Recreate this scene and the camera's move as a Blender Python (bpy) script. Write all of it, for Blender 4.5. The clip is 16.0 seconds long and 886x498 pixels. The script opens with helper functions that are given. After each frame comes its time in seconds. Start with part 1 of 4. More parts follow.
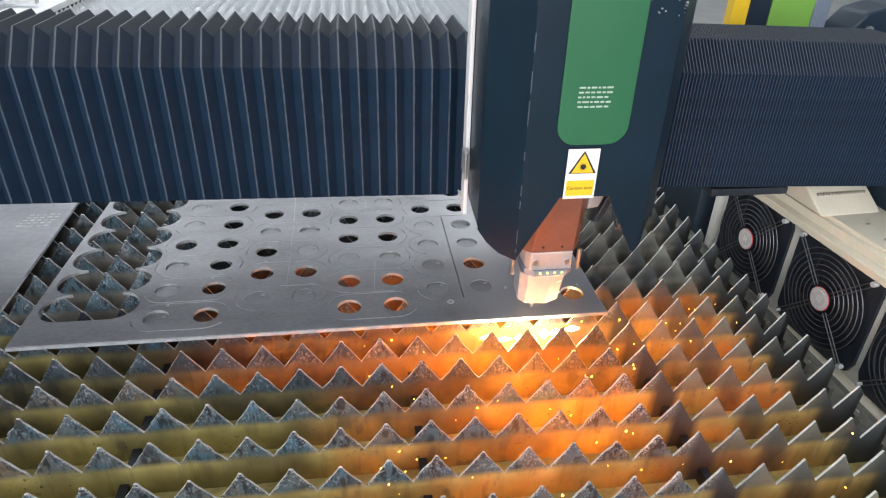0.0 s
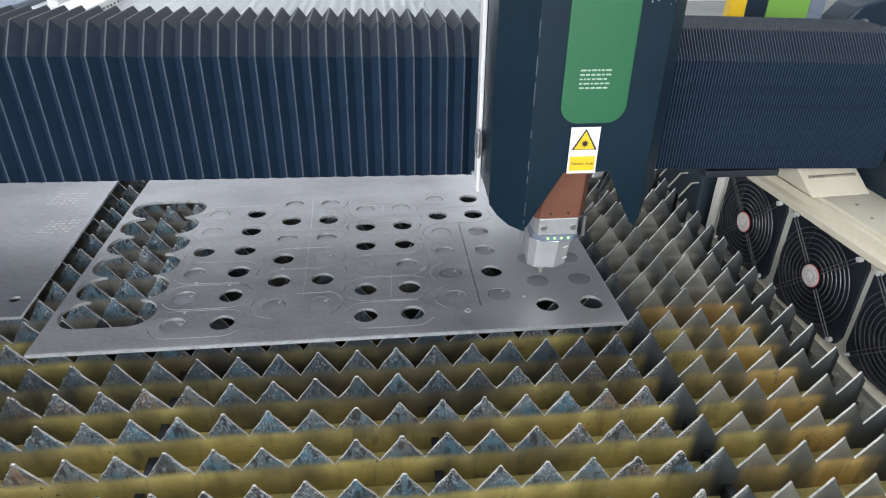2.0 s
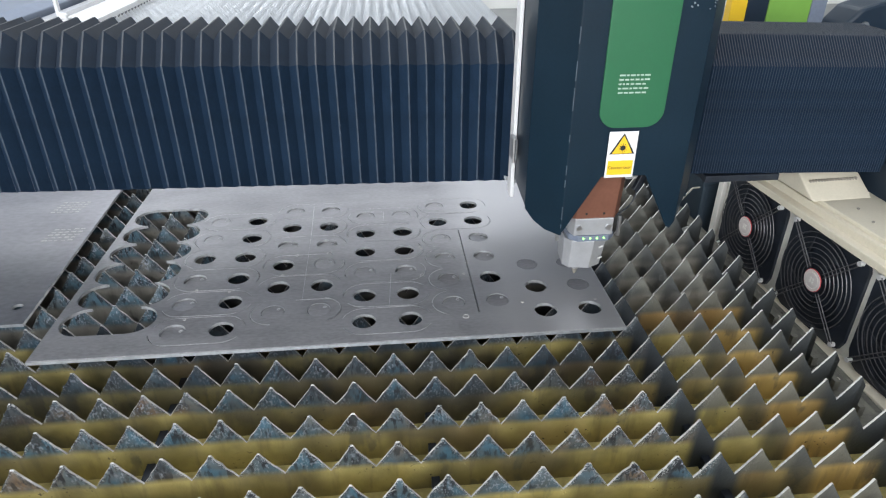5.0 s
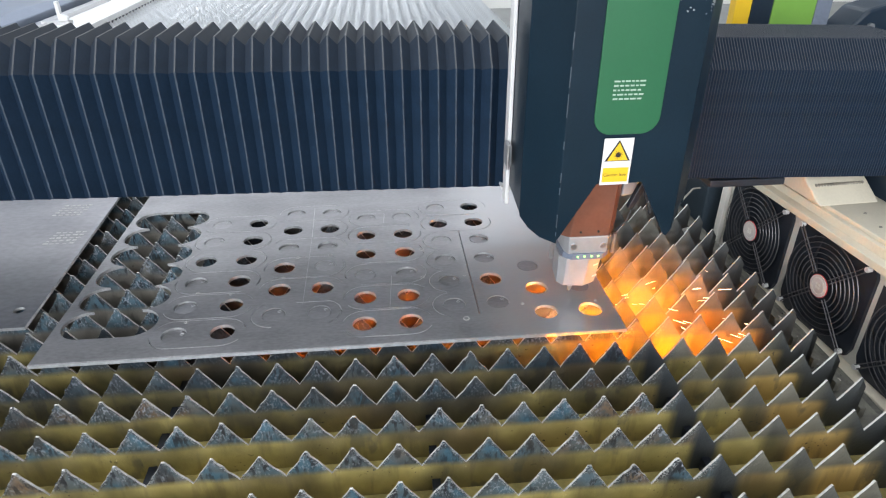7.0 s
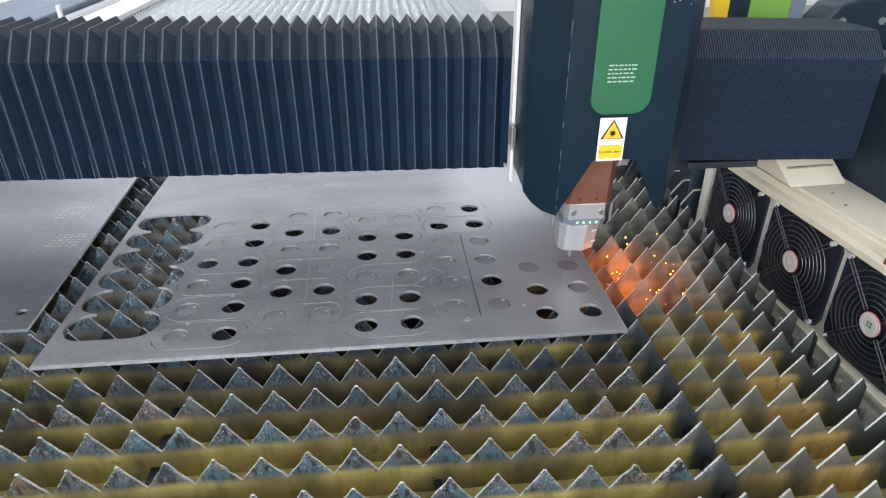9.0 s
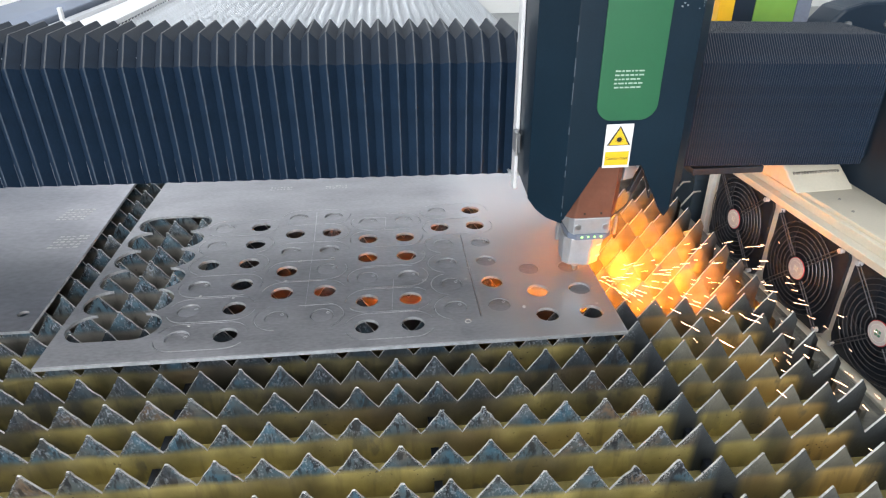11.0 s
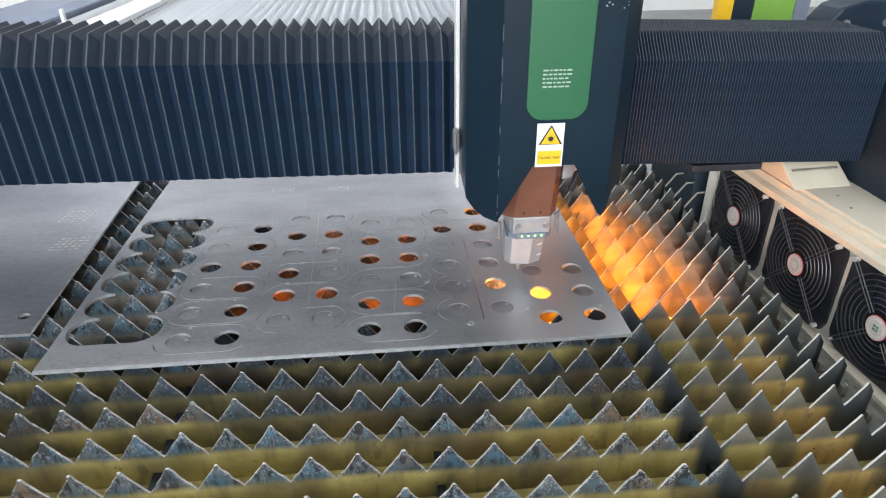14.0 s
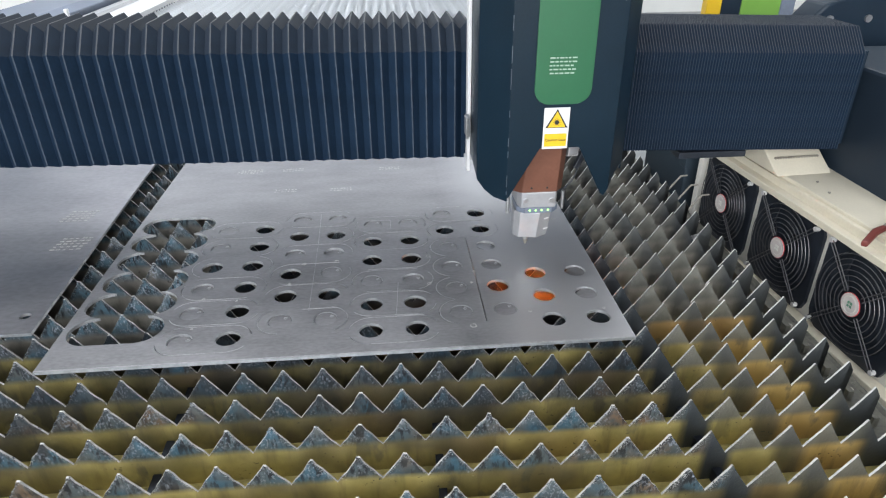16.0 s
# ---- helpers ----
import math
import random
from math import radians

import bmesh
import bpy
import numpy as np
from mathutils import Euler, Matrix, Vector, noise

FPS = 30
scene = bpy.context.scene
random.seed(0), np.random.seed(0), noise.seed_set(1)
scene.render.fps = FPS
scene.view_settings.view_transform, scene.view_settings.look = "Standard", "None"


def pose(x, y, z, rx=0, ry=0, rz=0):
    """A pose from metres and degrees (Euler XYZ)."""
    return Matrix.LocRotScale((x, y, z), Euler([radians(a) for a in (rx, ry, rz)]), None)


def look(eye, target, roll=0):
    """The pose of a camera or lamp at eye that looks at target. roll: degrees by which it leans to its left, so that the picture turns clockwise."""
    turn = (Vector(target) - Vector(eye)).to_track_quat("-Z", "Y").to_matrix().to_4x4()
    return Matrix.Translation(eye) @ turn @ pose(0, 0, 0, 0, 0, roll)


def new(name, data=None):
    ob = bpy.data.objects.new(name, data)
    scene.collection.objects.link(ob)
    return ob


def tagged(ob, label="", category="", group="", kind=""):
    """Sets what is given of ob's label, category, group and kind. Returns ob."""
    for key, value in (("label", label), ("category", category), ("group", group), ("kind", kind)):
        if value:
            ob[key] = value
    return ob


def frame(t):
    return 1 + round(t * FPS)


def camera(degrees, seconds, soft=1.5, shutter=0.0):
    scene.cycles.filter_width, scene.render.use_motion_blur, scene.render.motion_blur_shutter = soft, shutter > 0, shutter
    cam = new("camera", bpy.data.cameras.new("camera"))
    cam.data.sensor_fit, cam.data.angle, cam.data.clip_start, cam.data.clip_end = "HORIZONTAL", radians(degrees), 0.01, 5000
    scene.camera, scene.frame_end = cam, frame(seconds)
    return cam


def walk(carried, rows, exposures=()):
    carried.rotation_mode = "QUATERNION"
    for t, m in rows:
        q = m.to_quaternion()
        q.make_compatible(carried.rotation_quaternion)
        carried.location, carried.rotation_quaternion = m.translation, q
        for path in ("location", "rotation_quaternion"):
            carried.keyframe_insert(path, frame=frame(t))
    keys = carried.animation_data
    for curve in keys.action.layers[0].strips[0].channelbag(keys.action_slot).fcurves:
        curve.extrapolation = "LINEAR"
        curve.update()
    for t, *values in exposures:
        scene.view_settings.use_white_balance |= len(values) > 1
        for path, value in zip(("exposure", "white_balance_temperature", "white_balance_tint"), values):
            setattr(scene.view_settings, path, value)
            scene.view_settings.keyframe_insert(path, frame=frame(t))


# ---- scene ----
# A handheld camera before a sheet-metal laser cutter. The cut sheet's near corner is the origin,
# x runs along the gantry, y away from the viewer, z up; the sheet's top is z = 0.
cam = camera(69.5, 16.0, soft=1.2)
PATH = [
    (0, (0.569, -0.881, 0.662), (0.822, 0.831, -0.34), 1.6),
    (0.5, (0.573, -0.877, 0.665), (0.809, 0.836, -0.34), 1.4),
    (1, (0.571, -0.882, 0.667), (0.796, 0.835, -0.334), 1.2),
    (1.5, (0.57, -0.872, 0.661), (0.786, 0.847, -0.337), 1.0),
    (2, (0.573, -0.865, 0.663), (0.769, 0.859, -0.332), 0.8),
    (2.5, (0.581, -0.87, 0.661), (0.762, 0.86, -0.326), 0.5),
    (3, (0.589, -0.873, 0.661), (0.766, 0.861, -0.32), 0.3),
    (3.5, (0.588, -0.871, 0.664), (0.768, 0.862, -0.317), 0.4),
    (4, (0.592, -0.869, 0.663), (0.765, 0.866, -0.318), 0.2),
    (6.5, (0.591, -0.873, 0.668), (0.761, 0.866, -0.306), -0.1),
    (7, (0.594, -0.87, 0.669), (0.76, 0.866, -0.309), -0.2),
    (7.5, (0.593, -0.87, 0.668), (0.761, 0.868, -0.308), -0.2),
    (8, (0.592, -0.871, 0.667), (0.758, 0.869, -0.306), -0.2),
    (8.5, (0.592, -0.87, 0.67), (0.757, 0.867, -0.306), -0.2),
    (9, (0.593, -0.874, 0.668), (0.757, 0.867, -0.302), -0.3),
    (11.5, (0.593, -0.876, 0.671), (0.754, 0.867, -0.295), -0.4),
    (12, (0.594, -0.876, 0.672), (0.753, 0.867, -0.296), -0.5),
    (12.5, (0.592, -0.876, 0.671), (0.753, 0.87, -0.292), -0.4),
    (13, (0.592, -0.873, 0.67), (0.752, 0.873, -0.292), -0.5),
    (13.5, (0.593, -0.869, 0.668), (0.75, 0.876, -0.296), -0.5),
    (14, (0.592, -0.869, 0.668), (0.749, 0.877, -0.296), -0.5),
    (14.5, (0.591, -0.87, 0.669), (0.749, 0.876, -0.294), -0.5),
    (15, (0.59, -0.864, 0.668), (0.745, 0.881, -0.296), -0.5),
    (15.5, (0.591, -0.866, 0.668), (0.746, 0.881, -0.295), -0.4),
    (16, (0.593, -0.863, 0.665), (0.741, 0.885, -0.295), -0.4),
]
walk(cam, [(t, look(eye, target, roll)) for t, eye, target, roll in PATH], [(0, -0.15), (0.6, -0.15), (1.0, 0.0), (16, 0.0)])

# travel of the cutting carriage: seconds, x along the gantry, y of the gantry, height of the nozzle
TRAVEL = [
    (0, 0.8659, 0.0284, 0.0015),
    (0.25, 0.8740, 0.0500, 0.0020),
    (0.5, 0.8832, 0.0715, 0.0015),
    (0.75, 0.8800, 0.1000, 0.0120),
    (1, 0.8781, 0.1295, 0.0319),
    (1.5, 0.8779, 0.1524, 0.0152),
    (2, 0.8768, 0.1516, 0.0158),
    (2.5, 0.8764, 0.1514, 0.0140),
    (3, 0.8672, 0.1600, 0.0020),
    (3.25, 0.8510, 0.1450, 0.0020),
    (3.5, 0.8558, 0.1242, 0.0022),
    (3.75, 0.8860, 0.1280, 0.0020),
    (4, 0.8831, 0.1516, 0.0020),
    (4.2, 0.8780, 0.1670, 0.0100),
    (4.6, 0.9050, 0.1560, 0.0300),
    (5.2, 0.9530, 0.1500, 0.0200),
    (6.2, 0.9530, 0.1500, 0.0150),
    (6.35, 0.9580, 0.1530, 0.0020),
    (6.5, 0.9636, 0.1547, 0.0020),
    (6.75, 0.9400, 0.1630, 0.0020),
    (7, 0.9316, 0.1305, 0.0020),
    (7.25, 0.9535, 0.1270, 0.0020),
    (7.5, 0.9726, 0.1346, 0.0019),
    (7.7, 0.9700, 0.1560, 0.0020),
    (8, 0.9619, 0.1603, 0.0289),
    (8.5, 0.9584, 0.2373, 0.0120),
    (9, 0.9583, 0.2377, 0.0175),
    (9.7, 0.9583, 0.2377, 0.0175),
    (9.9, 0.9580, 0.2400, 0.0020),
    (10.3, 0.9360, 0.2430, 0.0020),
    (10.6, 0.9310, 0.2220, 0.0020),
    (10.9, 0.9530, 0.2110, 0.0020),
    (11.2, 0.9690, 0.2300, 0.0020),
    (11.4, 0.9638, 0.2417, 0.0060),
    (11.5, 0.9638, 0.2417, 0.0266),
    (11.7, 0.9400, 0.2390, 0.0270),
    (12, 0.8750, 0.2380, 0.0208),
    (12.5, 0.8750, 0.2398, 0.0190),
    (13, 0.8752, 0.2391, 0.0179),
    (13.3, 0.8753, 0.2393, 0.0120),
    (13.5, 0.8754, 0.2396, 0.0026),
    (13.75, 0.8610, 0.2530, 0.0020),
    (14, 0.8442, 0.2372, 0.0020),
    (14.25, 0.8530, 0.2170, 0.0020),
    (14.5, 0.8788, 0.2106, 0.0020),
    (14.75, 0.8890, 0.2260, 0.0020),
    (14.9, 0.8840, 0.2445, 0.0040),
    (15, 0.8790, 0.2445, 0.0201),
    (15.5, 0.8726, 0.3270, 0.0277),
    (16, 0.8715, 0.3313, 0.0144),
]

# ---------------------------------------------------------------- light
world = bpy.data.worlds.new("world")
scene.world = world
world.use_nodes = True
wn, wl = world.node_tree.nodes, world.node_tree.links
sky = wn.new("ShaderNodeTexSky")
sky.sky_type, sky.sun_disc = "NISHITA", False
sky.sun_elevation, sky.sun_rotation = radians(40), radians(150)
wl.new(sky.outputs[0], wn["Background"].inputs[0])
wn["Background"].inputs[1].default_value = 0.12


def window_light(name, eye, target, w, h, power, colour):
    lamp = bpy.data.lights.new(name, "AREA")
    lamp.shape, lamp.size, lamp.size_y, lamp.energy, lamp.color = "RECTANGLE", w, h, power, colour
    ob = new(name, lamp)
    ob.matrix_world = look(eye, target)
    return ob


# skylights and gateway are unseen, added to light the bed from above and front
UNSEEN_SKYLIGHTS = [(-2.6, 5.0), (2.2, 5.0)]
for sx, sy in UNSEEN_SKYLIGHTS:
    window_light("unseen_skylight_fill", (sx, sy - 0.5, 6.1), (sx, sy - 0.5, 0), 1.5, 8.0, 280, (0.93, 0.96, 1.0))
window_light("window_daylight", (-0.6, 8.9, 3.0), (-0.6, 0, 2.2), 7.0, 2.6, 55, (0.95, 0.97, 1.0))
window_light("unseen_gateway_fill", (-2.2, -6.9, 2.2), (-2.2, 0, 1.0), 9.6, 4.4, 1000, (0.97, 0.98, 1.0))
scene.view_settings.exposure = 0.0


# ---------------------------------------------------------------- materials
def material(name, base, rough=0.5, metal=0.0, vary=0.2, scale=30.0, bump=0.1, fine=6.0, stretch=(1, 1, 1), second=None, rough_vary=0.1, spec=0.5):
    """A surface with blotches at one scale, grain at a finer one, and relief."""
    m = bpy.data.materials.new(name)
    m.use_nodes = True
    n, l = m.node_tree.nodes, m.node_tree.links
    b = n["Principled BSDF"]
    co = n.new("ShaderNodeTexCoord")
    mp = n.new("ShaderNodeMapping")
    mp.inputs["Scale"].default_value = stretch
    l.new(co.outputs["Object"], mp.inputs[0])
    big, small = n.new("ShaderNodeTexNoise"), n.new("ShaderNodeTexNoise")
    big.inputs["Scale"].default_value, big.inputs["Detail"].default_value = scale, 5
    small.inputs["Scale"].default_value, small.inputs["Detail"].default_value = scale * fine, 4
    l.new(mp.outputs[0], big.inputs["Vector"]), l.new(mp.outputs[0], small.inputs["Vector"])
    mix = n.new("ShaderNodeMix")
    mix.data_type = "RGBA"
    dark = tuple(c * (1 - vary) for c in base) if second is None else second
    light = tuple(min(1, c * (1 + vary)) for c in base) if second is None else base
    mix.inputs[6].default_value, mix.inputs[7].default_value = (*dark, 1), (*light, 1)
    ramp = n.new("ShaderNodeMapRange")
    ramp.inputs["From Min"].default_value, ramp.inputs["From Max"].default_value = 0.32, 0.68
    add = n.new("ShaderNodeMath")
    add.operation = "MULTIPLY_ADD"
    add.inputs[1].default_value, add.inputs[2].default_value = 0.35, 0.0
    l.new(small.outputs[0], add.inputs[0])
    both = n.new("ShaderNodeMath")
    both.operation = "MULTIPLY_ADD"
    both.inputs[1].default_value = 0.65
    l.new(big.outputs[0], both.inputs[0]), l.new(add.outputs[0], both.inputs[2])
    l.new(both.outputs[0], ramp.inputs[0]), l.new(ramp.outputs[0], mix.inputs[0])
    l.new(mix.outputs[2], b.inputs["Base Color"])
    rr = n.new("ShaderNodeMapRange")
    rr.inputs["To Min"].default_value, rr.inputs["To Max"].default_value = max(0.02, rough - rough_vary), min(1, rough + rough_vary)
    l.new(both.outputs[0], rr.inputs[0]), l.new(rr.outputs[0], b.inputs["Roughness"])
    b.inputs["Metallic"].default_value = metal
    b.inputs["Specular IOR Level"].default_value = spec
    if bump:
        bp = n.new("ShaderNodeBump")
        bp.inputs["Strength"].default_value, bp.inputs["Distance"].default_value = bump, 0.001
        l.new(both.outputs[0], bp.inputs["Height"]), l.new(bp.outputs[0], b.inputs["Normal"])
    return m


def glowing(name, colour, strength):
    m = bpy.data.materials.new(name)
    m.use_nodes = True
    b = m.node_tree.nodes["Principled BSDF"]
    b.inputs["Base Color"].default_value = (*colour, 1)
    b.inputs["Emission Color"].default_value, b.inputs["Emission Strength"].default_value = (*colour, 1), strength
    return m


SHEET = material("rolled_steel_sheet", (0.245, 0.242, 0.253), 0.40, 0.62, 0.28, 6.0, 0.05, 16.0, (1, 2.2, 1), rough_vary=0.14)


def darker_side(m, clean, edge_x):
    """The sheet is darker up to an uneven edge near edge_x and lighter past it."""
    n, l = m.node_tree.nodes, m.node_tree.links
    b, co = n["Principled BSDF"], n["Texture Coordinate"]
    s, t, r, x, a = n.new("ShaderNodeSeparateXYZ"), n.new("ShaderNodeTexNoise"), n.new("ShaderNodeMapRange"), n.new("ShaderNodeMix"), n.new("ShaderNodeMath")
    t.inputs["Scale"].default_value, t.inputs["Detail"].default_value = 9.0, 4
    a.operation, a.inputs[1].default_value = "MULTIPLY_ADD", 0.06
    l.new(co.outputs["Object"], s.inputs[0]), l.new(co.outputs["Object"], t.inputs["Vector"])
    l.new(t.outputs[0], a.inputs[0]), l.new(s.outputs[0], a.inputs[2])
    r.inputs["From Min"].default_value, r.inputs["From Max"].default_value = edge_x - 0.01, edge_x + 0.09
    l.new(a.outputs[0], r.inputs[0]), l.new(r.outputs[0], x.inputs[0])
    x.data_type = "RGBA"
    tone = n.new("ShaderNodeMix")
    tone.data_type, tone.inputs[0].default_value = "RGBA", 0.75
    l.new(b.inputs["Base Color"].links[0].from_socket, x.inputs[6])
    l.new(b.inputs["Base Color"].links[0].from_socket, tone.inputs[6])
    tone.inputs[7].default_value = (*clean, 1)
    l.new(tone.outputs[2], x.inputs[7])
    l.new(x.outputs[2], b.inputs["Base Color"])


darker_side(SHEET, (0.41, 0.41, 0.42), 0.7505)
SHEET_OLD = material("oiled_steel_sheet", (0.27, 0.265, 0.28), 0.38, 0.82, 0.28, 4.0, 0.06, 16.0, (1, 1.6, 1), rough_vary=0.18)
NAVY_CLOTH = material("navy_bellows_cloth", (0.0085, 0.0215, 0.0440), 0.70, 0.0, 0.25, 25, 0.2, 8, spec=0.16)
COVER = material("dark_blue_grey_paint", (0.0050, 0.0165, 0.0290), 0.36, 0.0, 0.2, 8, 0.05, 30, spec=0.22)
NAVY = material("navy_machine_paint", (0.0075, 0.0190, 0.0350), 0.45, 0.0, 0.15, 6, 0.05, 30, spec=0.35)
GREEN = material("green_panel_paint", (0.017, 0.115, 0.050), 0.35, 0.0, 0.06, 9, 0.02, 20)
WHITE = material("white_plastic", (0.72, 0.73, 0.74), 0.4, 0.0, 0.06, 20, 0.02)
CREAM = material("cream_cabinet_paint", (0.67, 0.62, 0.50), 0.45, 0.0, 0.08, 10, 0.05, 20)
CREAM_GREY = material("pale_grey_cabinet_paint", (0.66, 0.65, 0.60), 0.45, 0.0, 0.1, 12, 0.05, 20)
BLACK = material("black_plastic", (0.015, 0.020, 0.029), 0.40, 0.0, 0.3, 40, 0.05)
WIRE = material("grey_coated_wire", (0.11, 0.11, 0.115), 0.38, 0.5, 0.2, 60, 0.0)
STEEL = material("bright_steel", (0.55, 0.55, 0.56), 0.32, 0.95, 0.15, 80, 0.1)
GREY_ALU = material("grey_anodised_aluminium", (0.42, 0.43, 0.45), 0.42, 0.5, 0.08, 60, 0.05)
BROWN = material("brown_anodised_aluminium", (0.20, 0.085, 0.055), 0.42, 0.35, 0.12, 30, 0.05)
YELLOW = material("yellow_sticker", (0.78, 0.50, 0.02), 0.4, 0.0, 0.05, 40, 0.0)
INK = material("black_ink", (0.015, 0.015, 0.015), 0.5, 0.0, 0.1, 40, 0.0)
RED = material("red_ring", (0.50, 0.05, 0.06), 0.45, 0.0, 0.1, 40, 0.0)
RAIL = material("worn_steel_rail", (0.34, 0.32, 0.28), 0.5, 0.4, 0.35, 18, 0.3, 10)
GRIMY = material("grimy_rail", (0.15, 0.145, 0.12), 0.7, 0.1, 0.6, 22, 0.8, 7, second=(0.045, 0.045, 0.04))
WHITE_TAB = material("small_white_tab", (0.70, 0.70, 0.68), 0.6, 0.0, 0.15, 60, 0.2)
END_PAINT = material("navy_end_paint", (0.016, 0.027, 0.042), 0.5, 0.0, 0.15, 6, 0.05, 30, spec=0.3)
# navy paint lightened to carry the light that falls on the post
LIT_POST = material("lit_navy_post_paint", (0.030, 0.046, 0.062), 0.45, 0.0, 0.15, 6, 0.05, 30, spec=0.35)
STICKER = material("pinkish_hub_sticker", (0.56, 0.52, 0.50), 0.45, 0.0, 0.08, 60, 0.0)
RIM = material("bright_sheared_rim", (0.46, 0.49, 0.52), 0.35, 0.45, 0.3, 40, 0.2, 6)
BURR = material("raised_cut_burr", (0.42, 0.42, 0.43), 0.45, 0.3, 0.35, 120, 0.2)
RAIL_BLUE = material("blue_grey_rail_paint", (0.16, 0.19, 0.25), 0.4, 0.2, 0.2, 6, 0.1, 20)
TRAY = material("rusty_tray", (0.14, 0.10, 0.05), 0.8, 0.1, 0.5, 8, 0.4, 10)
LEAF_GREEN = material("light_green_paint", (0.17, 0.36, 0.06), 0.4, 0.0, 0.06, 9, 0.02)
FLOOR = material("grey_workshop_floor", (0.24, 0.25, 0.25), 0.5, 0.0, 0.2, 3, 0.1, 30)
PLASTER = material("white_painted_wall", (0.86, 0.86, 0.84), 0.7, 0.0, 0.06, 2, 0.1, 40)
# pale fold edges, with the light they catch put into their colour
RIDGE = material("lit_bellows_edge", (0.034, 0.050, 0.072), 0.65, 0.0, 0.3, 60, 0.0, spec=0.3)
# far slats: the grazing light on them is put into a brighter steel
LIT_STEEL = material("lit_far_slat", (0.72, 0.75, 0.78), 0.35, 0.5, 0.15, 30, 0.1)
CLEAN_EDGE = material("clean_cut_edge", (0.64, 0.64, 0.62), 0.45, 0.1, 0.15, 60, 0.1)
SLAT_EDGE = material("spattered_cut_edge", (0.74, 0.73, 0.71), 0.45, 0.15, 0.5, 45, 0.4, 5, second=(0.26, 0.26, 0.25))
# edges of the tight pleats, lightened in the same way
RIDGE_FINE = material("fine_bellows_edge", (0.022, 0.035, 0.056), 0.65, 0.0, 0.3, 60, 0.0, spec=0.3)
KERF = material("cut_groove_edge", (0.40, 0.41, 0.425), 0.38, 0.45, 0.4, 60, 0.1)
LED_GREEN = glowing("green_led", (0.35, 1.0, 0.22), 1.5)


PITCH_X = 0.064


def slat_material(name, dusty, soot_shade=0.0, soot_shade_from=-2.0):
    """Sawtooth slats: heat-tinted steel above, ochre cutting dust below, slag crust at the edges."""
    m = bpy.data.materials.new(name)
    m.use_nodes = True
    n, l = m.node_tree.nodes, m.node_tree.links
    b = n["Principled BSDF"]
    co = n.new("ShaderNodeTexCoord")
    info = n.new("ShaderNodeObjectInfo")
    sh = n.new("ShaderNodeVectorMath")
    sh.operation = "MULTIPLY_ADD"
    sh.inputs[1].default_value = (1, 1, 1)
    cx = n.new("ShaderNodeCombineXYZ")
    ml = n.new("ShaderNodeMath")
    ml.operation, ml.inputs[1].default_value = "MULTIPLY", 40.0
    l.new(info.outputs["Random"], ml.inputs[0])
    l.new(ml.outputs[0], cx.inputs[1])
    l.new(co.outputs["Object"], sh.inputs[0]), l.new(cx.outputs[0], sh.inputs[2])
    sep = n.new("ShaderNodeSeparateXYZ")
    l.new(co.outputs["Object"], sep.inputs[0])

    def noise_tex(scale, detail=4, vec=None):
        t = n.new("ShaderNodeTexNoise")
        t.inputs["Scale"].default_value, t.inputs["Detail"].default_value = scale, detail
        l.new(vec or sh.outputs[0], t.inputs["Vector"])
        return t.outputs[0]

    def ramp(src, lo, hi, to0=0.0, to1=1.0):
        r = n.new("ShaderNodeMapRange")
        for k, v in zip(("From Min", "From Max", "To Min", "To Max"), (lo, hi, to0, to1)):
            r.inputs[k].default_value = v
        l.new(src, r.inputs[0])
        return r.outputs[0]

    def blend(fac, a, c):
        x = n.new("ShaderNodeMix")
        x.data_type = "RGBA"
        l.new(fac, x.inputs[0])
        for k, v in ((6, a), (7, c)):
            if isinstance(v, tuple):
                x.inputs[k].default_value = (*v, 1)
            else:
                l.new(v, x.inputs[k])
        return x.outputs[2]

    def mul(a, c):
        x = n.new("ShaderNodeMath")
        x.operation = "MULTIPLY"
        l.new(a, x.inputs[0]), l.new(c, x.inputs[1])
        return x.outputs[0]

    def stretched(x, z):
        v = n.new("ShaderNodeVectorMath")
        v.operation, v.inputs[1].default_value = "MULTIPLY", (x, 1, z)
        l.new(sh.outputs[0], v.inputs[0])
        return v.outputs[0]

    used = ramp(sep.outputs[0], 1.10, 0.98)
    tint = blend(ramp(noise_tex(11, 3), 0.36 if dusty else 0.30, 0.54 if dusty else 0.46), (0.125, 0.14, 0.142) if dusty else (0.27, 0.27, 0.255), (0.066, 0.145, 0.205) if dusty else (0.11, 0.195, 0.25))
    if dusty:
        tint = blend(ramp(noise_tex(7, 3), 0.56, 0.70), tint, (0.21, 0.14, 0.09))
    steel = blend(ramp(noise_tex(45, 5), 0.36, 0.58), (0.09, 0.115, 0.13), tint)
    # soot runs down from the tips, pale slag between them
    high = ramp(sep.outputs[2], -0.064, -0.030)
    patch = ramp(noise_tex(20, 2), 0.40, 0.52)
    runs = mul(mul(ramp(noise_tex(150, 3, stretched(1, 0.30)), 0.49, 0.58), patch), high)
    steel = blend(runs, steel, (0.022, 0.026, 0.034))
    crust = mul(mul(ramp(noise_tex(300, 3, stretched(1, 0.6)), 0.53, 0.60), ramp(noise_tex(24, 2), 0.43, 0.55)), high)
    steel = blend(ramp(crust, 0, 1, 0, 0.85 if soot_shade else 0.45), steel, (0.44, 0.49, 0.57))
    # a crust of slag beads and soot follows the cut edges of the teeth
    def calc(op, a, c):
        x = n.new("ShaderNodeMath")
        x.operation = op
        for k, v in ((0, a), (1, c)):
            if isinstance(v, float):
                x.inputs[k].default_value = v
            else:
                l.new(v, x.inputs[k])
        return x.outputs[0]

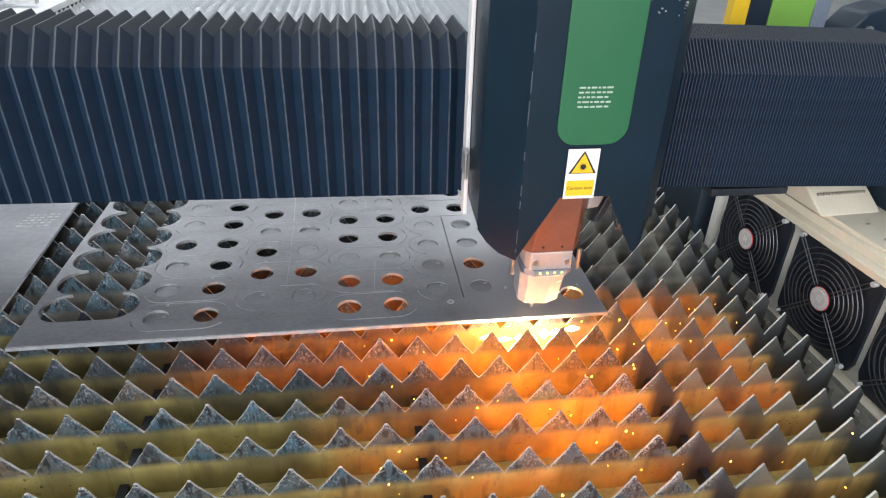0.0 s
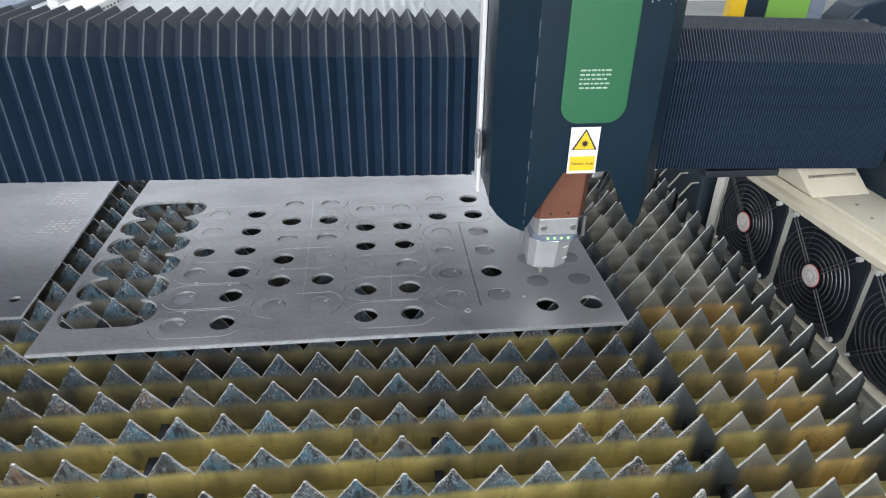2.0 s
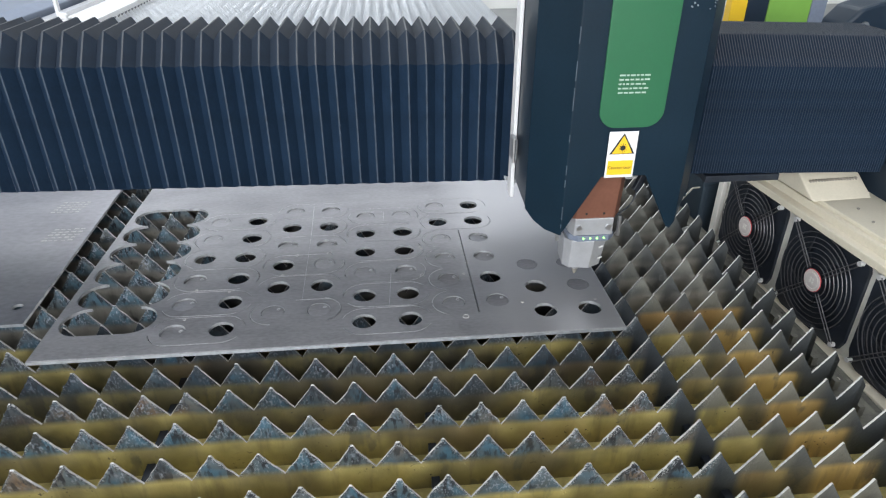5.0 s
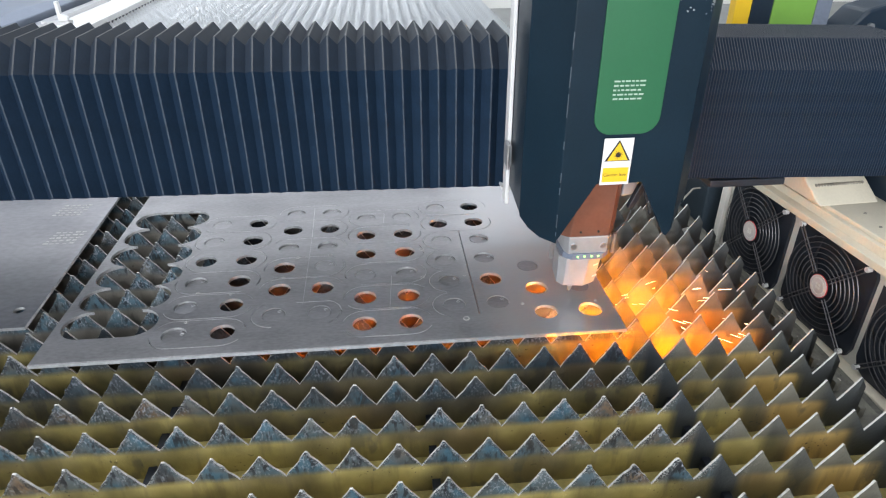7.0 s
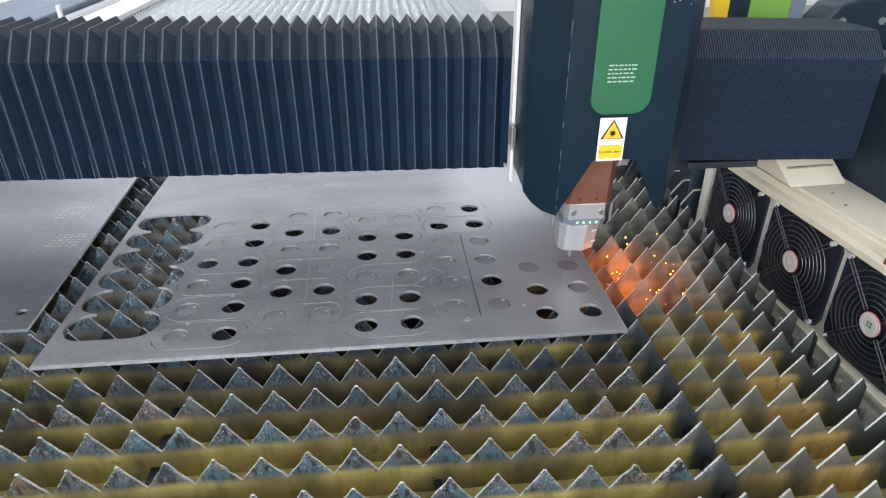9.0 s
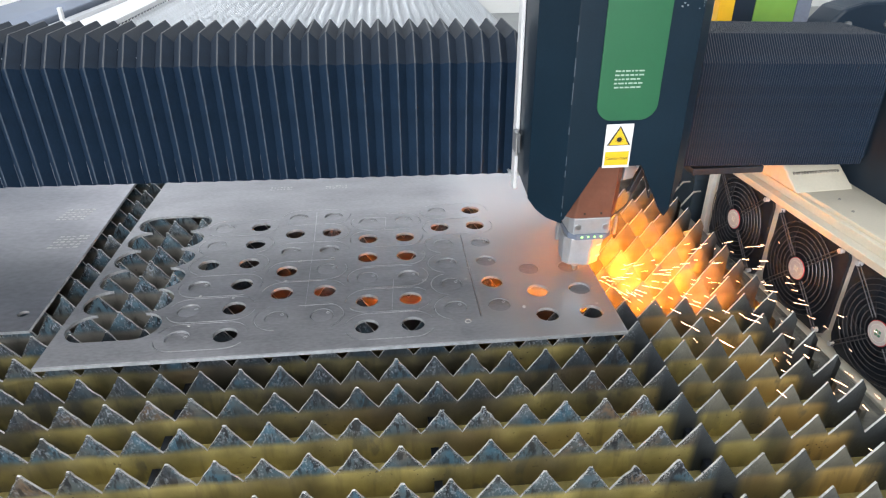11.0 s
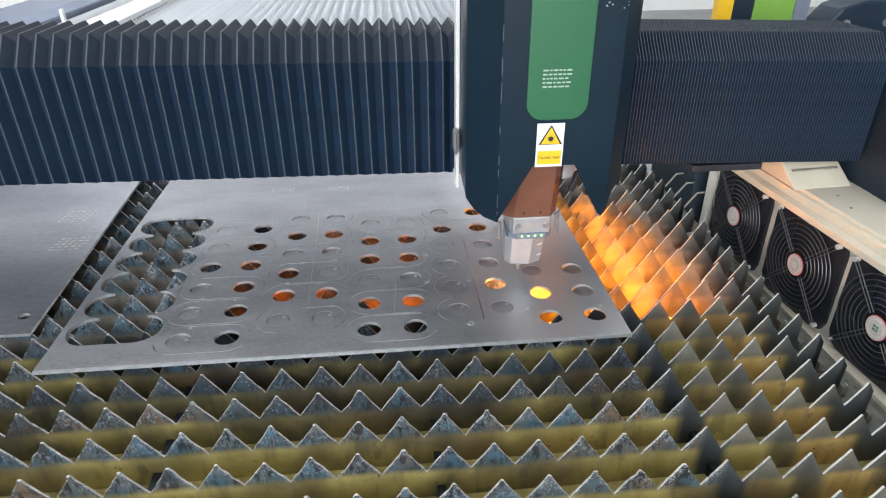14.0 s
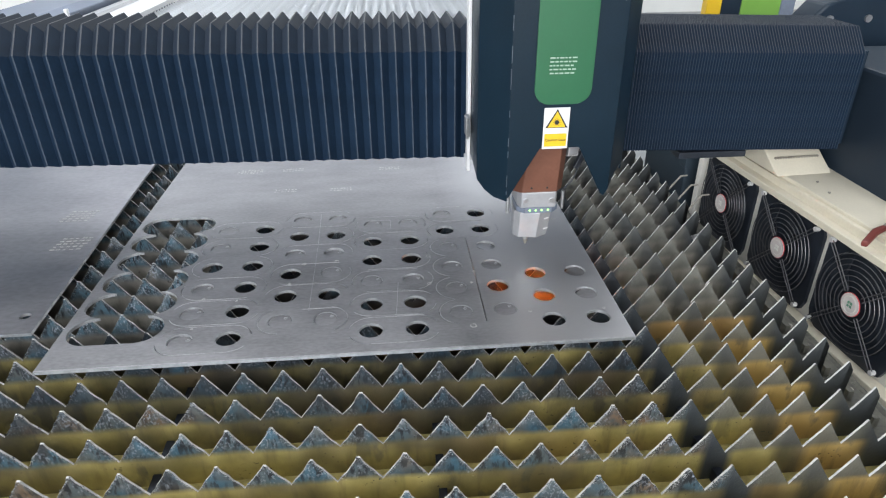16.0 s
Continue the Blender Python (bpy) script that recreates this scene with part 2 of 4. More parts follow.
    flank = calc("MULTIPLY", calc("PINGPONG", calc("SUBTRACT", sep.outputs[0], 0.0165), PITCH_X / 2), -0.045 / (PITCH_X / 2))
    below = calc("SUBTRACT", calc("ADD", flank, -0.007), sep.outputs[2])
    ragged = calc("ADD", below, calc("MULTIPLY", calc("SUBTRACT", noise_tex(70, 3), 0.5), 0.018))
    soot_rim = mul(ramp(ragged, 0.011, 0.004), ramp(noise_tex(9, 2), 0.40, 0.52))
    steel = blend(ramp(mul(soot_rim, ramp(noise_tex(190, 3), 0.36, 0.50)), 0, 1, 0, 0.85), steel, (0.026, 0.030, 0.038))
    beads = mul(ramp(ragged, 0.007, 0.001), ramp(noise_tex(420, 2), 0.50, 0.58))
    steel = blend(ramp(beads, 0, 1, 0, 0.8), steel, (0.50, 0.53, 0.55))
    cracks = mul(ramp(noise_tex(55, 5, stretched(1, 0.22)), 0.60, 0.63), ramp(noise_tex(13, 2), 0.46, 0.54))
    steel = blend(ramp(cracks, 0, 1, 0, 0.8), steel, (0.030, 0.030, 0.032))
    clean = blend(ramp(noise_tex(16, 4), 0.38, 0.64), (0.13, 0.13, 0.112) if dusty else (0.155, 0.157, 0.140), (0.205, 0.203, 0.172) if dusty else (0.24, 0.24, 0.212))
    clean = blend(ramp(sep.outputs[0], 1.24, 1.28), clean, (0.075, 0.078, 0.072) if dusty else (0.115, 0.118, 0.112))
    worn = blend(used, clean, steel)
    # dust settles below the teeth, with an uneven edge
    wob = n.new("ShaderNodeMath")
    wob.operation = "MULTIPLY_ADD"
    wob.inputs[1].default_value = 0.016
    l.new(noise_tex(11, 3), wob.inputs[0]), l.new(sep.outputs[2], wob.inputs[2])
    dust = mul(ramp(wob.outputs[0], -0.036, -0.047), ramp(sep.outputs[0], 1.290, 1.272))
    def strip(x, w):
        d = n.new("ShaderNodeMath")
        d.operation, d.inputs[1].default_value = "SUBTRACT", x
        a = n.new("ShaderNodeMath")
        a.operation = "ABSOLUTE"
        l.new(sep.outputs[0], d.inputs[0]), l.new(d.outputs[0], a.inputs[0])
        return ramp(a.outputs[0], w * 1.4, w * 0.7)

    ochre = blend(ramp(noise_tex(14, 4), 0.35, 0.68), (0.30, 0.255, 0.10) if dusty else (0.24, 0.23, 0.20), (0.56, 0.47, 0.175) if dusty else (0.34, 0.32, 0.28))
    ochre = blend(ramp(noise_tex(4.2, 4), 0.47, 0.60), ochre, (0.19, 0.16, 0.085) if dusty else (0.22, 0.21, 0.19))
    if dusty:
        ochre = blend(ramp(strip(1.235, 0.055), 0, 1, 0, 0.7), ochre, (0.62, 0.42, 0.15))
        ochre = blend(ramp(noise_tex(2.2, 2), 0.52, 0.66), ochre, (0.34, 0.22, 0.09))
    ochre = blend(ramp(noise_tex(60, 4, stretched(1, 0.15)), 0.55, 0.75, 0, 0.6), ochre, (0.14, 0.115, 0.07) if dusty else (0.17, 0.16, 0.145))
    spots = mul(ramp(noise_tex(140, 2), 0.66, 0.74), ramp(noise_tex(9, 2), 0.52, 0.64))
    ochre = blend(spots, ochre, (0.05, 0.04, 0.03))
    ochre = blend(ramp(mul(ramp(noise_tex(28, 5, stretched(1, 0.5)), 0.56, 0.62), ramp(noise_tex(6, 2), 0.40, 0.56)), 0, 1, 0, 0.6), ochre, (0.10, 0.10, 0.085))
    # dark blue-grey strips at three places along the slats
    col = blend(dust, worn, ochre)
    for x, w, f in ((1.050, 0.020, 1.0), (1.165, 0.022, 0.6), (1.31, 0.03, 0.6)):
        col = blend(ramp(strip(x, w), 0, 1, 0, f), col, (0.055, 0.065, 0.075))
    # soot and the shade of the sheet, both put into the colour
    if soot_shade:
        col = blend(ramp(mul(mul(ramp(noise_tex(6, 4), 0.30, 0.55), used), ramp(sep.outputs[0], soot_shade_from, soot_shade_from + 0.04)), 0, 1, 0, soot_shade), col, (0.020, 0.026, 0.036))
    l.new(col, b.inputs["Base Color"])
    l.new(ramp(dust, 0, 1, 0.30, 0.08), b.inputs["Metallic"])
    l.new(ramp(dust, 0, 1, 0.42, 0.55), b.inputs["Roughness"])
    bp = n.new("ShaderNodeBump")
    bp.inputs["Strength"].default_value, bp.inputs["Distance"].default_value = 0.6, 0.001
    l.new(noise_tex(210, 4), bp.inputs["Height"]), l.new(bp.outputs[0], b.inputs["Normal"])
    return m


def dust_and_top_light(m, colour, most):
    """Grey dust and light from above, put into the colour of faces turned upwards."""
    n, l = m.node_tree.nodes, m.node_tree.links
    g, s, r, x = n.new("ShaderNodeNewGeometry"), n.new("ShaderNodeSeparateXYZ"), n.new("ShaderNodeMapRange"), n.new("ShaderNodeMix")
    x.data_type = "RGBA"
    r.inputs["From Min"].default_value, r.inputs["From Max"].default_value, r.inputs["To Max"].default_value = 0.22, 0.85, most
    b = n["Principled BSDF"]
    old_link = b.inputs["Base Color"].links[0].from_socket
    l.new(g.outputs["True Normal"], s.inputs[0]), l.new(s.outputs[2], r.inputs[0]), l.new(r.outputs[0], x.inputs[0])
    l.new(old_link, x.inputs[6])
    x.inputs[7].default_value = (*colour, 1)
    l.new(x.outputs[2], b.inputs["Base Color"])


dust_and_top_light(NAVY_CLOTH, (0.062, 0.062, 0.060), 0.66)
dust_and_top_light(RIDGE_FINE, (0.085, 0.082, 0.078), 0.6)
dust_and_top_light(RIDGE, (0.11, 0.105, 0.098), 0.6)
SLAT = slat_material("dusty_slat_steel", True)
SLAT_SOOT_SHADED = slat_material("soot_shaded_slat_steel", True, 0.75)
# slats below the sheet: its shade is painted into their steel
SLAT_UNDER = slat_material("shaded_bare_slat_steel", False, 0.85, 0.15)
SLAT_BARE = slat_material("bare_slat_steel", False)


# ---------------------------------------------------------------- mesh tools
def thing(name, label, category, group="", kind="", at=None):
    ob = new(name)
    ob.empty_display_size = 0.05
    if at is not None:
        ob.matrix_world = at
    return tagged(ob, label, category, group, kind)


def mesh_of(name, bm, mat, smooth=False):
    me = bpy.data.meshes.new(name)
    bm.normal_update()
    bm.to_mesh(me)
    bm.free()
    me.materials.append(mat)
    if smooth:
        for p in me.polygons:
            p.use_smooth = True
    return me


def part(name, bm, mat, parent, label="", at=None, smooth=False):
    me = bm if isinstance(bm, bpy.types.Mesh) else mesh_of(name, bm, mat, smooth)
    ob = new(name, me)
    ob.parent = parent
    if at is not None:
        ob.matrix_basis = at
    if label:
        ob["label"] = label
    return ob


def solid(name, bm, mat, label, category, group="", kind="", at=None, smooth=False):
    ob = new(name, mesh_of(name, bm, mat, smooth))
    if at is not None:
        ob.matrix_world = at
    return tagged(ob, label, category, group, kind)


def box(x0, x1, y0, y1, z0, z1, bevel=0.0, bm=None):
    b = bmesh.new()
    m = Matrix.Translation(((x0 + x1) / 2, (y0 + y1) / 2, (z0 + z1) / 2)) @ Matrix.Diagonal((x1 - x0, y1 - y0, z1 - z0, 1))
    bmesh.ops.create_cube(b, size=1, matrix=m)
    if bevel:
        bmesh.ops.bevel(b, geom=b.edges[:], offset=bevel, segments=2, profile=0.5, affect="EDGES")
    return merged(bm, b)


def merged(bm, b):
    """Adds the faces of b to bm, or returns b where bm is None."""
    if bm is None:
        return b
    me = bpy.data.meshes.new("t")
    b.to_mesh(me)
    b.free()
    bm.from_mesh(me)
    bpy.data.meshes.remove(me)
    return bm


def cyl(p, q, r, n=16, r2=None, bm=None):
    p, q = Vector(p), Vector(q)
    b = bmesh.new()
    m = Matrix.Translation((p + q) / 2) @ (q - p).to_track_quat("Z", "Y").to_matrix().to_4x4()
    bmesh.ops.create_cone(b, cap_ends=True, segments=n, radius1=r, radius2=r if r2 is None else r2, depth=(q - p).length, matrix=m)
    return merged(bm, b)


def ring(radius, r, n=40, k=6, m=None):
    """A torus in the yz plane, axis along x."""
    b = bmesh.new()
    vs = []
    for i in range(n):
        a = 2 * math.pi * i / n
        row = []
        for j in range(k):
            c = 2 * math.pi * j / k
            d = radius + r * math.cos(c)
            row.append(b.verts.new((r * math.sin(c), d * math.cos(a), d * math.sin(a))))
        vs.append(row)
    for i in range(n):
        for j in range(k):
            b.faces.new((vs[i][j], vs[(i + 1) % n][j], vs[(i + 1) % n][(j + 1) % k], vs[i][(j + 1) % k]))
    if m is not None:
        bmesh.ops.transform(b, matrix=m, verts=b.verts)
    return b


def prism(points, depth, axis="z", bevel=0.0):
    """A polygon (outline in order) extruded along an axis from 0 to depth."""
    b = bmesh.new()
    place = {"z": lambda u, v, w: (u, v, w), "y": lambda u, v, w: (u, w, v), "x": lambda u, v, w: (w, u, v)}[axis]
    lo = [b.verts.new(place(u, v, 0)) for u, v in points]
    hi = [b.verts.new(place(u, v, depth)) for u, v in points]
    n = len(points)
    b.faces.new(lo[::-1]), b.faces.new(hi)
    for i in range(n):
        b.faces.new((lo[i], lo[(i + 1) % n], hi[(i + 1) % n], hi[i]))
    bmesh.ops.recalc_face_normals(b, faces=b.faces)
    if bevel:
        bmesh.ops.bevel(b, geom=b.edges[:], offset=bevel, segments=2, profile=0.5, affect="EDGES")
    return b


def sheet_mesh(name, loops, thick, mat):
    """A plate from flat outlines (the first is the rim, the rest are cut through it); its top is z = 0."""
    cu = bpy.data.curves.new(name, "CURVE")
    cu.dimensions, cu.fill_mode, cu.extrude = "2D", "BOTH", thick / 2
    for pts in loops:
        sp = cu.splines.new("POLY")
        sp.points.add(len(pts) - 1)
        for p, (x, y) in zip(sp.points, pts):
            p.co = (x, y, 0, 1)
        sp.use_cyclic_u = True
    tmp = bpy.data.objects.new(name, cu)
    scene.collection.objects.link(tmp)
    me = bpy.data.meshes.new_from_object(tmp.evaluated_get(bpy.context.evaluated_depsgraph_get()))
    bpy.data.objects.remove(tmp)
    bpy.data.curves.remove(cu)
    me.transform(Matrix.Translation((0, 0, -thick / 2)))
    me.materials.clear()
    me.materials.append(mat)
    me.materials.append(KERF), me.materials.append(RIM)
    (xa, xb), (ya, yb) = ((min(p[i] for p in loops[0]), max(p[i] for p in loops[0])) for i in (0, 1))
    for p in me.polygons:
        if abs(p.normal.z) < 0.5:
            rim = min(abs(p.center.x - xa), abs(p.center.x - xb), abs(p.center.y - ya), abs(p.center.y - yb)) < 0.004
            p.material_index = 2 if rim else 1
    return me


def circle(cx, cy, r, n=28):
    return [(cx + r * math.cos(2 * math.pi * i / n), cy + r * math.sin(2 * math.pi * i / n)) for i in range(n)]


def pill(x0, x1, y, r, n=14):
    right = [(x1 + r * math.cos(a), y + r * math.sin(a)) for a in (math.pi * (i / n - 0.5) for i in range(n + 1))]
    left = [(x0 - r * math.cos(a), y - r * math.sin(a)) for a in (math.pi * (i / n - 0.5) for i in range(n + 1))]
    return right + left


def band(path, w):
    """A thin closed loop along an open path: a laser kerf."""
    a, c = [], []
    for i, (x, y) in enumerate(path):
        p, q = path[max(0, i - 1)], path[min(len(path) - 1, i + 1)]
        d = math.hypot(q[0] - p[0], q[1] - p[1]) or 1
        nx, ny = -(q[1] - p[1]) / d * w / 2, (q[0] - p[0]) / d * w / 2
        a.append((x + nx, y + ny)), c.append((x - nx, y - ny))
    return a + c[::-1]


# ---------------------------------------------------------------- hall
solid("floor", box(-9, 9, -7, 9, -0.95, -0.85), FLOOR, "grey concrete workshop floor", "floor", kind="structure")
# the openings in this wall and the ceiling are added for the lamps
solid("wall_south", merged(merged(box(-9.2, -7.1, -7.2, -7, -0.95, 6.3), box(2.7, 9.2, -7.2, -7, -0.95, 6.3)), box(-7.1, 2.7, -7.2, -7, 4.4, 6.3)), PLASTER, "unseen white wall with an opening added for the front light", "wall", kind="structure")
solid("wall_west", box(-9.2, -9, -7, 9, -0.95, 6.3), PLASTER, "plain white workshop wall", "wall", kind="structure")
solid("wall_east", box(9, 9.2, -7, 9, -0.95, 6.3), PLASTER, "plain white workshop wall", "wall", kind="structure")
solid("wall_north", merged(box(-9.2, 9.2, 9, 9.2, -0.95, 1.7), box(-9.2, 9.2, 9, 9.2, 4.3, 6.3)), PLASTER, "white workshop wall under a long window", "wall", kind="structure")
ceil = box(-9.2, -3.4, -7.2, 9.2, 6.3, 6.4)
for c in (box(-1.8, 1.4, -7.2, 9.2, 6.3, 6.4), box(3.0, 9.2, -7.2, 9.2, 6.3, 6.4)):
    ceil = merged(ceil, c)
solid("ceiling", ceil, PLASTER, "unseen white ceiling with long openings added for the top light", "ceiling", kind="structure")

# ---------------------------------------------------------------- slat bed
PITCH, STEP, TIP = PITCH_X, 0.0644, -0.0066


def tip_x(n):
    return 0.0165 + PITCH * n - 0.0009 * max(0, n - 12) ** 1.6


def slat_mesh(seed, mat):
    """One sawtooth slat: jagged flanks, slag beads on the edges, 3 mm thick."""
    rnd = random.Random(seed)
    top = [(-1.02, -0.052)]
    for n in range(-16, 22):
        x, nx = tip_x(n), tip_x(n + 1)
        tw = 0.0015 + 0.0012 * rnd.random()
        h = TIP - 0.0015 * rnd.random() - (0.004 if rnd.random() < 0.08 else 0)
        low = -0.0515 - 0.002 * rnd.random()
        px = (tip_x(n - 1) + x) / 2
        jag = rnd.choice((4e-4, 8e-4, 1.5e-3))
        if x > 1.0:
            jag, tw, h = 1.2e-4, 0.0009, TIP - 0.0008 * rnd.random()
        for f in (0.2, 0.4, 0.6, 0.8):
            top.append((px + (x - px) * f + rnd.uniform(-jag, jag), low + (h - low) * f + rnd.uniform(-jag, jag)))
        top += [(x - tw, h), (x + tw, h - 0.0005)]
        vx = (x + nx) / 2
        for f in (0.2, 0.4, 0.6, 0.8):
            top.append((x + (vx - x) * f + rnd.uniform(-jag, jag), h + (low - h) * f + rnd.uniform(-jag, jag)))
        if n < 21:
            top.append((vx, low + rnd.uniform(-1e-3, 1e-3)))
    top[-2:] = [(1.3325, -0.012), (1.3340, -0.066)]
    b = bmesh.new()
    t = 0.0016
    rows = []
    for x, z in top:
        rows.append([b.verts.new(p) for p in ((x, -t, -0.125), (x, -t, z), (x, t, z), (x, t, -0.125))])
    for p, q in zip(rows, rows[1:]):
        for k in range(3):
            b.faces.new((p[k], q[k], q[k + 1], p[k + 1]))
    verts, faces = [], []
    worn_end = max(i for i, p in enumerate(top) if p[0] < 1.04)
    rough_teeth = [rnd.random() ** 2 for _ in range(80)]
    for _ in range(520):
        i = rnd.randrange(worn_end)
        if rnd.random() > 0.25 + rough_teeth[i // 11 % 80]:
            continue
        f = rnd.random()
        x = top[i][0] + (top[i + 1][0] - top[i][0]) * f
        z = top[i][1] + (top[i + 1][1] - top[i][1]) * f - rnd.random() ** 3 * 0.012
        r = rnd.uniform(0.0007, 0.0019)
        m = Matrix.Translation((x, -t if rnd.random() < 0.7 else 0, z)) @ Matrix.Diagonal((r * rnd.uniform(.8, 1.6), r, r * rnd.uniform(.8, 1.8), 1))
        c = [b.verts.new(m @ Vector(p)) for p in ((1, 0, 0), (-1, 0, 0), (0, 1, 0), (0, -1, 0), (0, 0, 1), (0, 0, -1))]
        for u in (0, 1):
            for v in (2, 3):
                for w in (4, 5):
                    b.faces.new((c[u], c[v], c[w]))
    bmesh.ops.recalc_face_normals(b, faces=b.faces)
    me = mesh_of("slat", b, mat)
    me.materials.append(SLAT_EDGE), me.materials.append(CLEAN_EDGE)
    for p in me.polygons:
        if len(p.vertices) == 4 and abs(p.center.y) < 1e-6:
            p.material_index = 2 if p.center.x > 1.15 else 1
    return me


bed = thing("cutting_bed", "laser cutter bed of sawtooth steel support slats", "slat bed")
SLATS = [slat_mesh(s, SLAT) for s in range(6)]
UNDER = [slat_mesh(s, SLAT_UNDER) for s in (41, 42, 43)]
SOOT_SHADED = [slat_mesh(s, SLAT_SOOT_SHADED) for s in (31, 32)]
BARE = [slat_mesh(s, SLAT_BARE) for s in range(6, 10)]
FAR_LIT = [slat_mesh(s, LIT_STEEL) for s in range(10, 12)]
for k in range(-6, 96):
    turn = {-3: 0.1, -4: 0.35, -5: 0.6, -6: 0.8}.get(k, 0.0)
    y = -0.0254 + STEP * k - {-3: 0.003, -4: 0.006, -5: 0.01, -6: 0.013}.get(k, 0.0)
    part("slat", SOOT_SHADED[k % 2] if -2 < k < 3 else UNDER[k % 3] if 2 < k < 10 else SLATS[k * 5 % 6] if k < 3 else BARE[k * 3 % 4] if k < 36 else FAR_LIT[k % 2], SLAT, bed, at=pose(0, y, 0, random.uniform(-2.5, 2.5), 0, turn + random.uniform(-0.12, 0.12)))
# ochre floor added to throw light up onto the lower slat faces
BOUNCE = material("ochre_bounce", (0.52, 0.435, 0.165), 0.8, 0.0, 0.35, 9, 0.5, 12)
part("bounce_layer", box(-1.03, 1.336, -0.6, 0.02, -0.135, -0.106), BOUNCE, bed, "ochre layer added to bounce light between the slats")
part("bounce_layer", box(1.015, 1.336, 0.02, 0.42, -0.135, -0.108), BOUNCE, bed, "ochre layer added to bounce light between the slats")
part("rail", box(1.336, 1.398, -0.6, 6.2, -0.16, -0.100, 0.003), GRIMY, bed, "grimy steel side rail")
part("rail_ledge", box(1.398, 1.448, -0.6, 6.2, -0.17, -0.135, 0.003), GRIMY, bed, "grimy lower ledge of the rail")
part("rail", box(-1.12, -1.022, -0.6, 6.2, -0.16, -0.065, 0.003), RAIL, bed, "worn steel side rail")
part("tray", box(-1.1, 1.40, -0.6, 6.2, -0.62, -0.60), TRAY, bed, "dusty rusty collecting tray")
part("apron", box(-1.12, 1.41, -0.62, -0.6, -0.84, -0.07), NAVY, bed)
part("apron", box(-1.12, 1.41, 6.2, 6.22, -0.84, -0.07), NAVY, bed)
part("side", box(-1.14, -1.12, -0.62, 6.22, -0.85, -0.07), NAVY, bed)
part("side", box(1.400, 1.412, -0.62, 6.22, -0.85, -0.17), NAVY, bed)

# ---------------------------------------------------------------- sheets
HR = 0.0212
ROW_A = [0.063 + 0.0838 * k for k in range(6)]
ROW_B = [0.107 + 0.0830 * k for k in range(6)]
COL = {c: 0.2140 + 0.0823 * k for k, c in enumerate("ABCDEFGHIJ")}
OPEN = {"B": range(6), "C": (1, 2, 4), "D": (1, 4), "E": (0, 1, 3, 4), "F": (0, 1, 3, 4), "G": (4,), "H": (1, 4, 5), "A": (3,)}


def rows_of(c):
    return ROW_A if c in "ABEF" else ROW_B if c in "CDGH" else [0.067, 0.1475, 0.231]


loops = [[(0, 0), (1, 0), (1, 2.0), (0, 2.0)]]
# the cut-away part: six long flanges dropped out side by side
R6, XL, XR = 0.0418, 0.0530, 0.1335
edge = []
for k in range(6):
    for i in range(13):
        a = math.pi * (i / 12 - 0.5) * 0.97
        edge.append((XR + R6 * math.cos(a), ROW_B[k] + R6 * math.sin(a)))
for k in reversed(range(6)):
    for i in range(13):
        a = math.pi * (i / 12 - 0.5) * 0.97
        edge.append((XL - R6 * math.cos(a), ROW_B[k] - R6 * math.sin(a)))
loops.append(edge)
slugs = []
for c in "ABCDEFGHIJ":
    for k, y in enumerate(rows_of(c)):
        loops.append(circle(COL[c], y, HR))
        if c in "IJ" or k not in OPEN.get(c, ()):
            slugs.append((c, k, COL[c], y))
# kerfs round the flanges not yet lifted out, broken by the small bridges that hold them
KW = 0.0013
krnd = random.Random(4)
for pair in ("AB", "CD", "EF", "GH"):
    x0, x1 = COL[pair[0]], COL[pair[1]]
    for k, y in enumerate(rows_of(pair[0])):
        r = 0.0398
        if pair == "GH" and k < 4:
            loops.append(band(pill(x0, x0 + 0.034, y, r)[16:29], KW))
            continue
        full = pill(x0, x1, y, r)
        n = len(full)
        cut = krnd.randrange(n)
        a = full[cut:] + full[:cut]
        loops.append(band(a[1:n // 2 - 1], KW))
        if krnd.random() < 0.75:
            loops.append(band(a[n // 2 + 1:n - 2], KW))
BURRS = []
for i, q in enumerate(loops[2 + len("ABCDEFGH") * 6 + 6:]):
    n = len(q) // 2
    if n > 7:
        a = krnd.randrange(0, n // 2)
        BURRS.append(q[a:min(n, a + krnd.randrange(5, 14))])
loops.append(band([(0.7505, 0.072), (0.7505, 0.20), (0.7505, 0.395)], 0.0018))
plate = new("cut_sheet", sheet_mesh("cut_sheet", loops, 0.006, SHEET))
tagged(plate, "grey steel sheet with rows of cut round holes on the slats", "metal sheet")

old = new("plain_sheet", sheet_mesh("plain_sheet", [[(-0.054, 0.112), (-0.134, 2.1), (-1.0, 2.1), (-0.95, 0.109)], circle(-0.0885, 0.168, 0.010)], 0.006, SHEET_OLD))
tagged(old, "grey oiled steel sheet with one small hole", "metal sheet")

# burrs standing along parts of the cuts, and a bright line along the sheet's near and side edges
def burr_mesh(path, w, h):
    outline = band(path, w)
    n = len(path)
    verts = [(x, y, z) for z in (-0.0003, h) for x, y in outline]
    m = 2 * n
    faces = [(i, i + 1, i + 1 + m, i + m) for i in range(m - 1)] + [(m - 1, 0, m, 2 * m - 1)]
    faces += [(m + i, m + i + 1, 2 * m - 2 - i, 2 * m - 1 - i) for i in range(n - 1)]
    me = bpy.data.meshes.new("cut_burr")
    me.from_pydata(verts, [], faces)
    me.materials.append(BURR)
    return me


for path in BURRS:
    part("cut_burr", burr_mesh(path, 0.0008, 0.0004), BURR, plate)
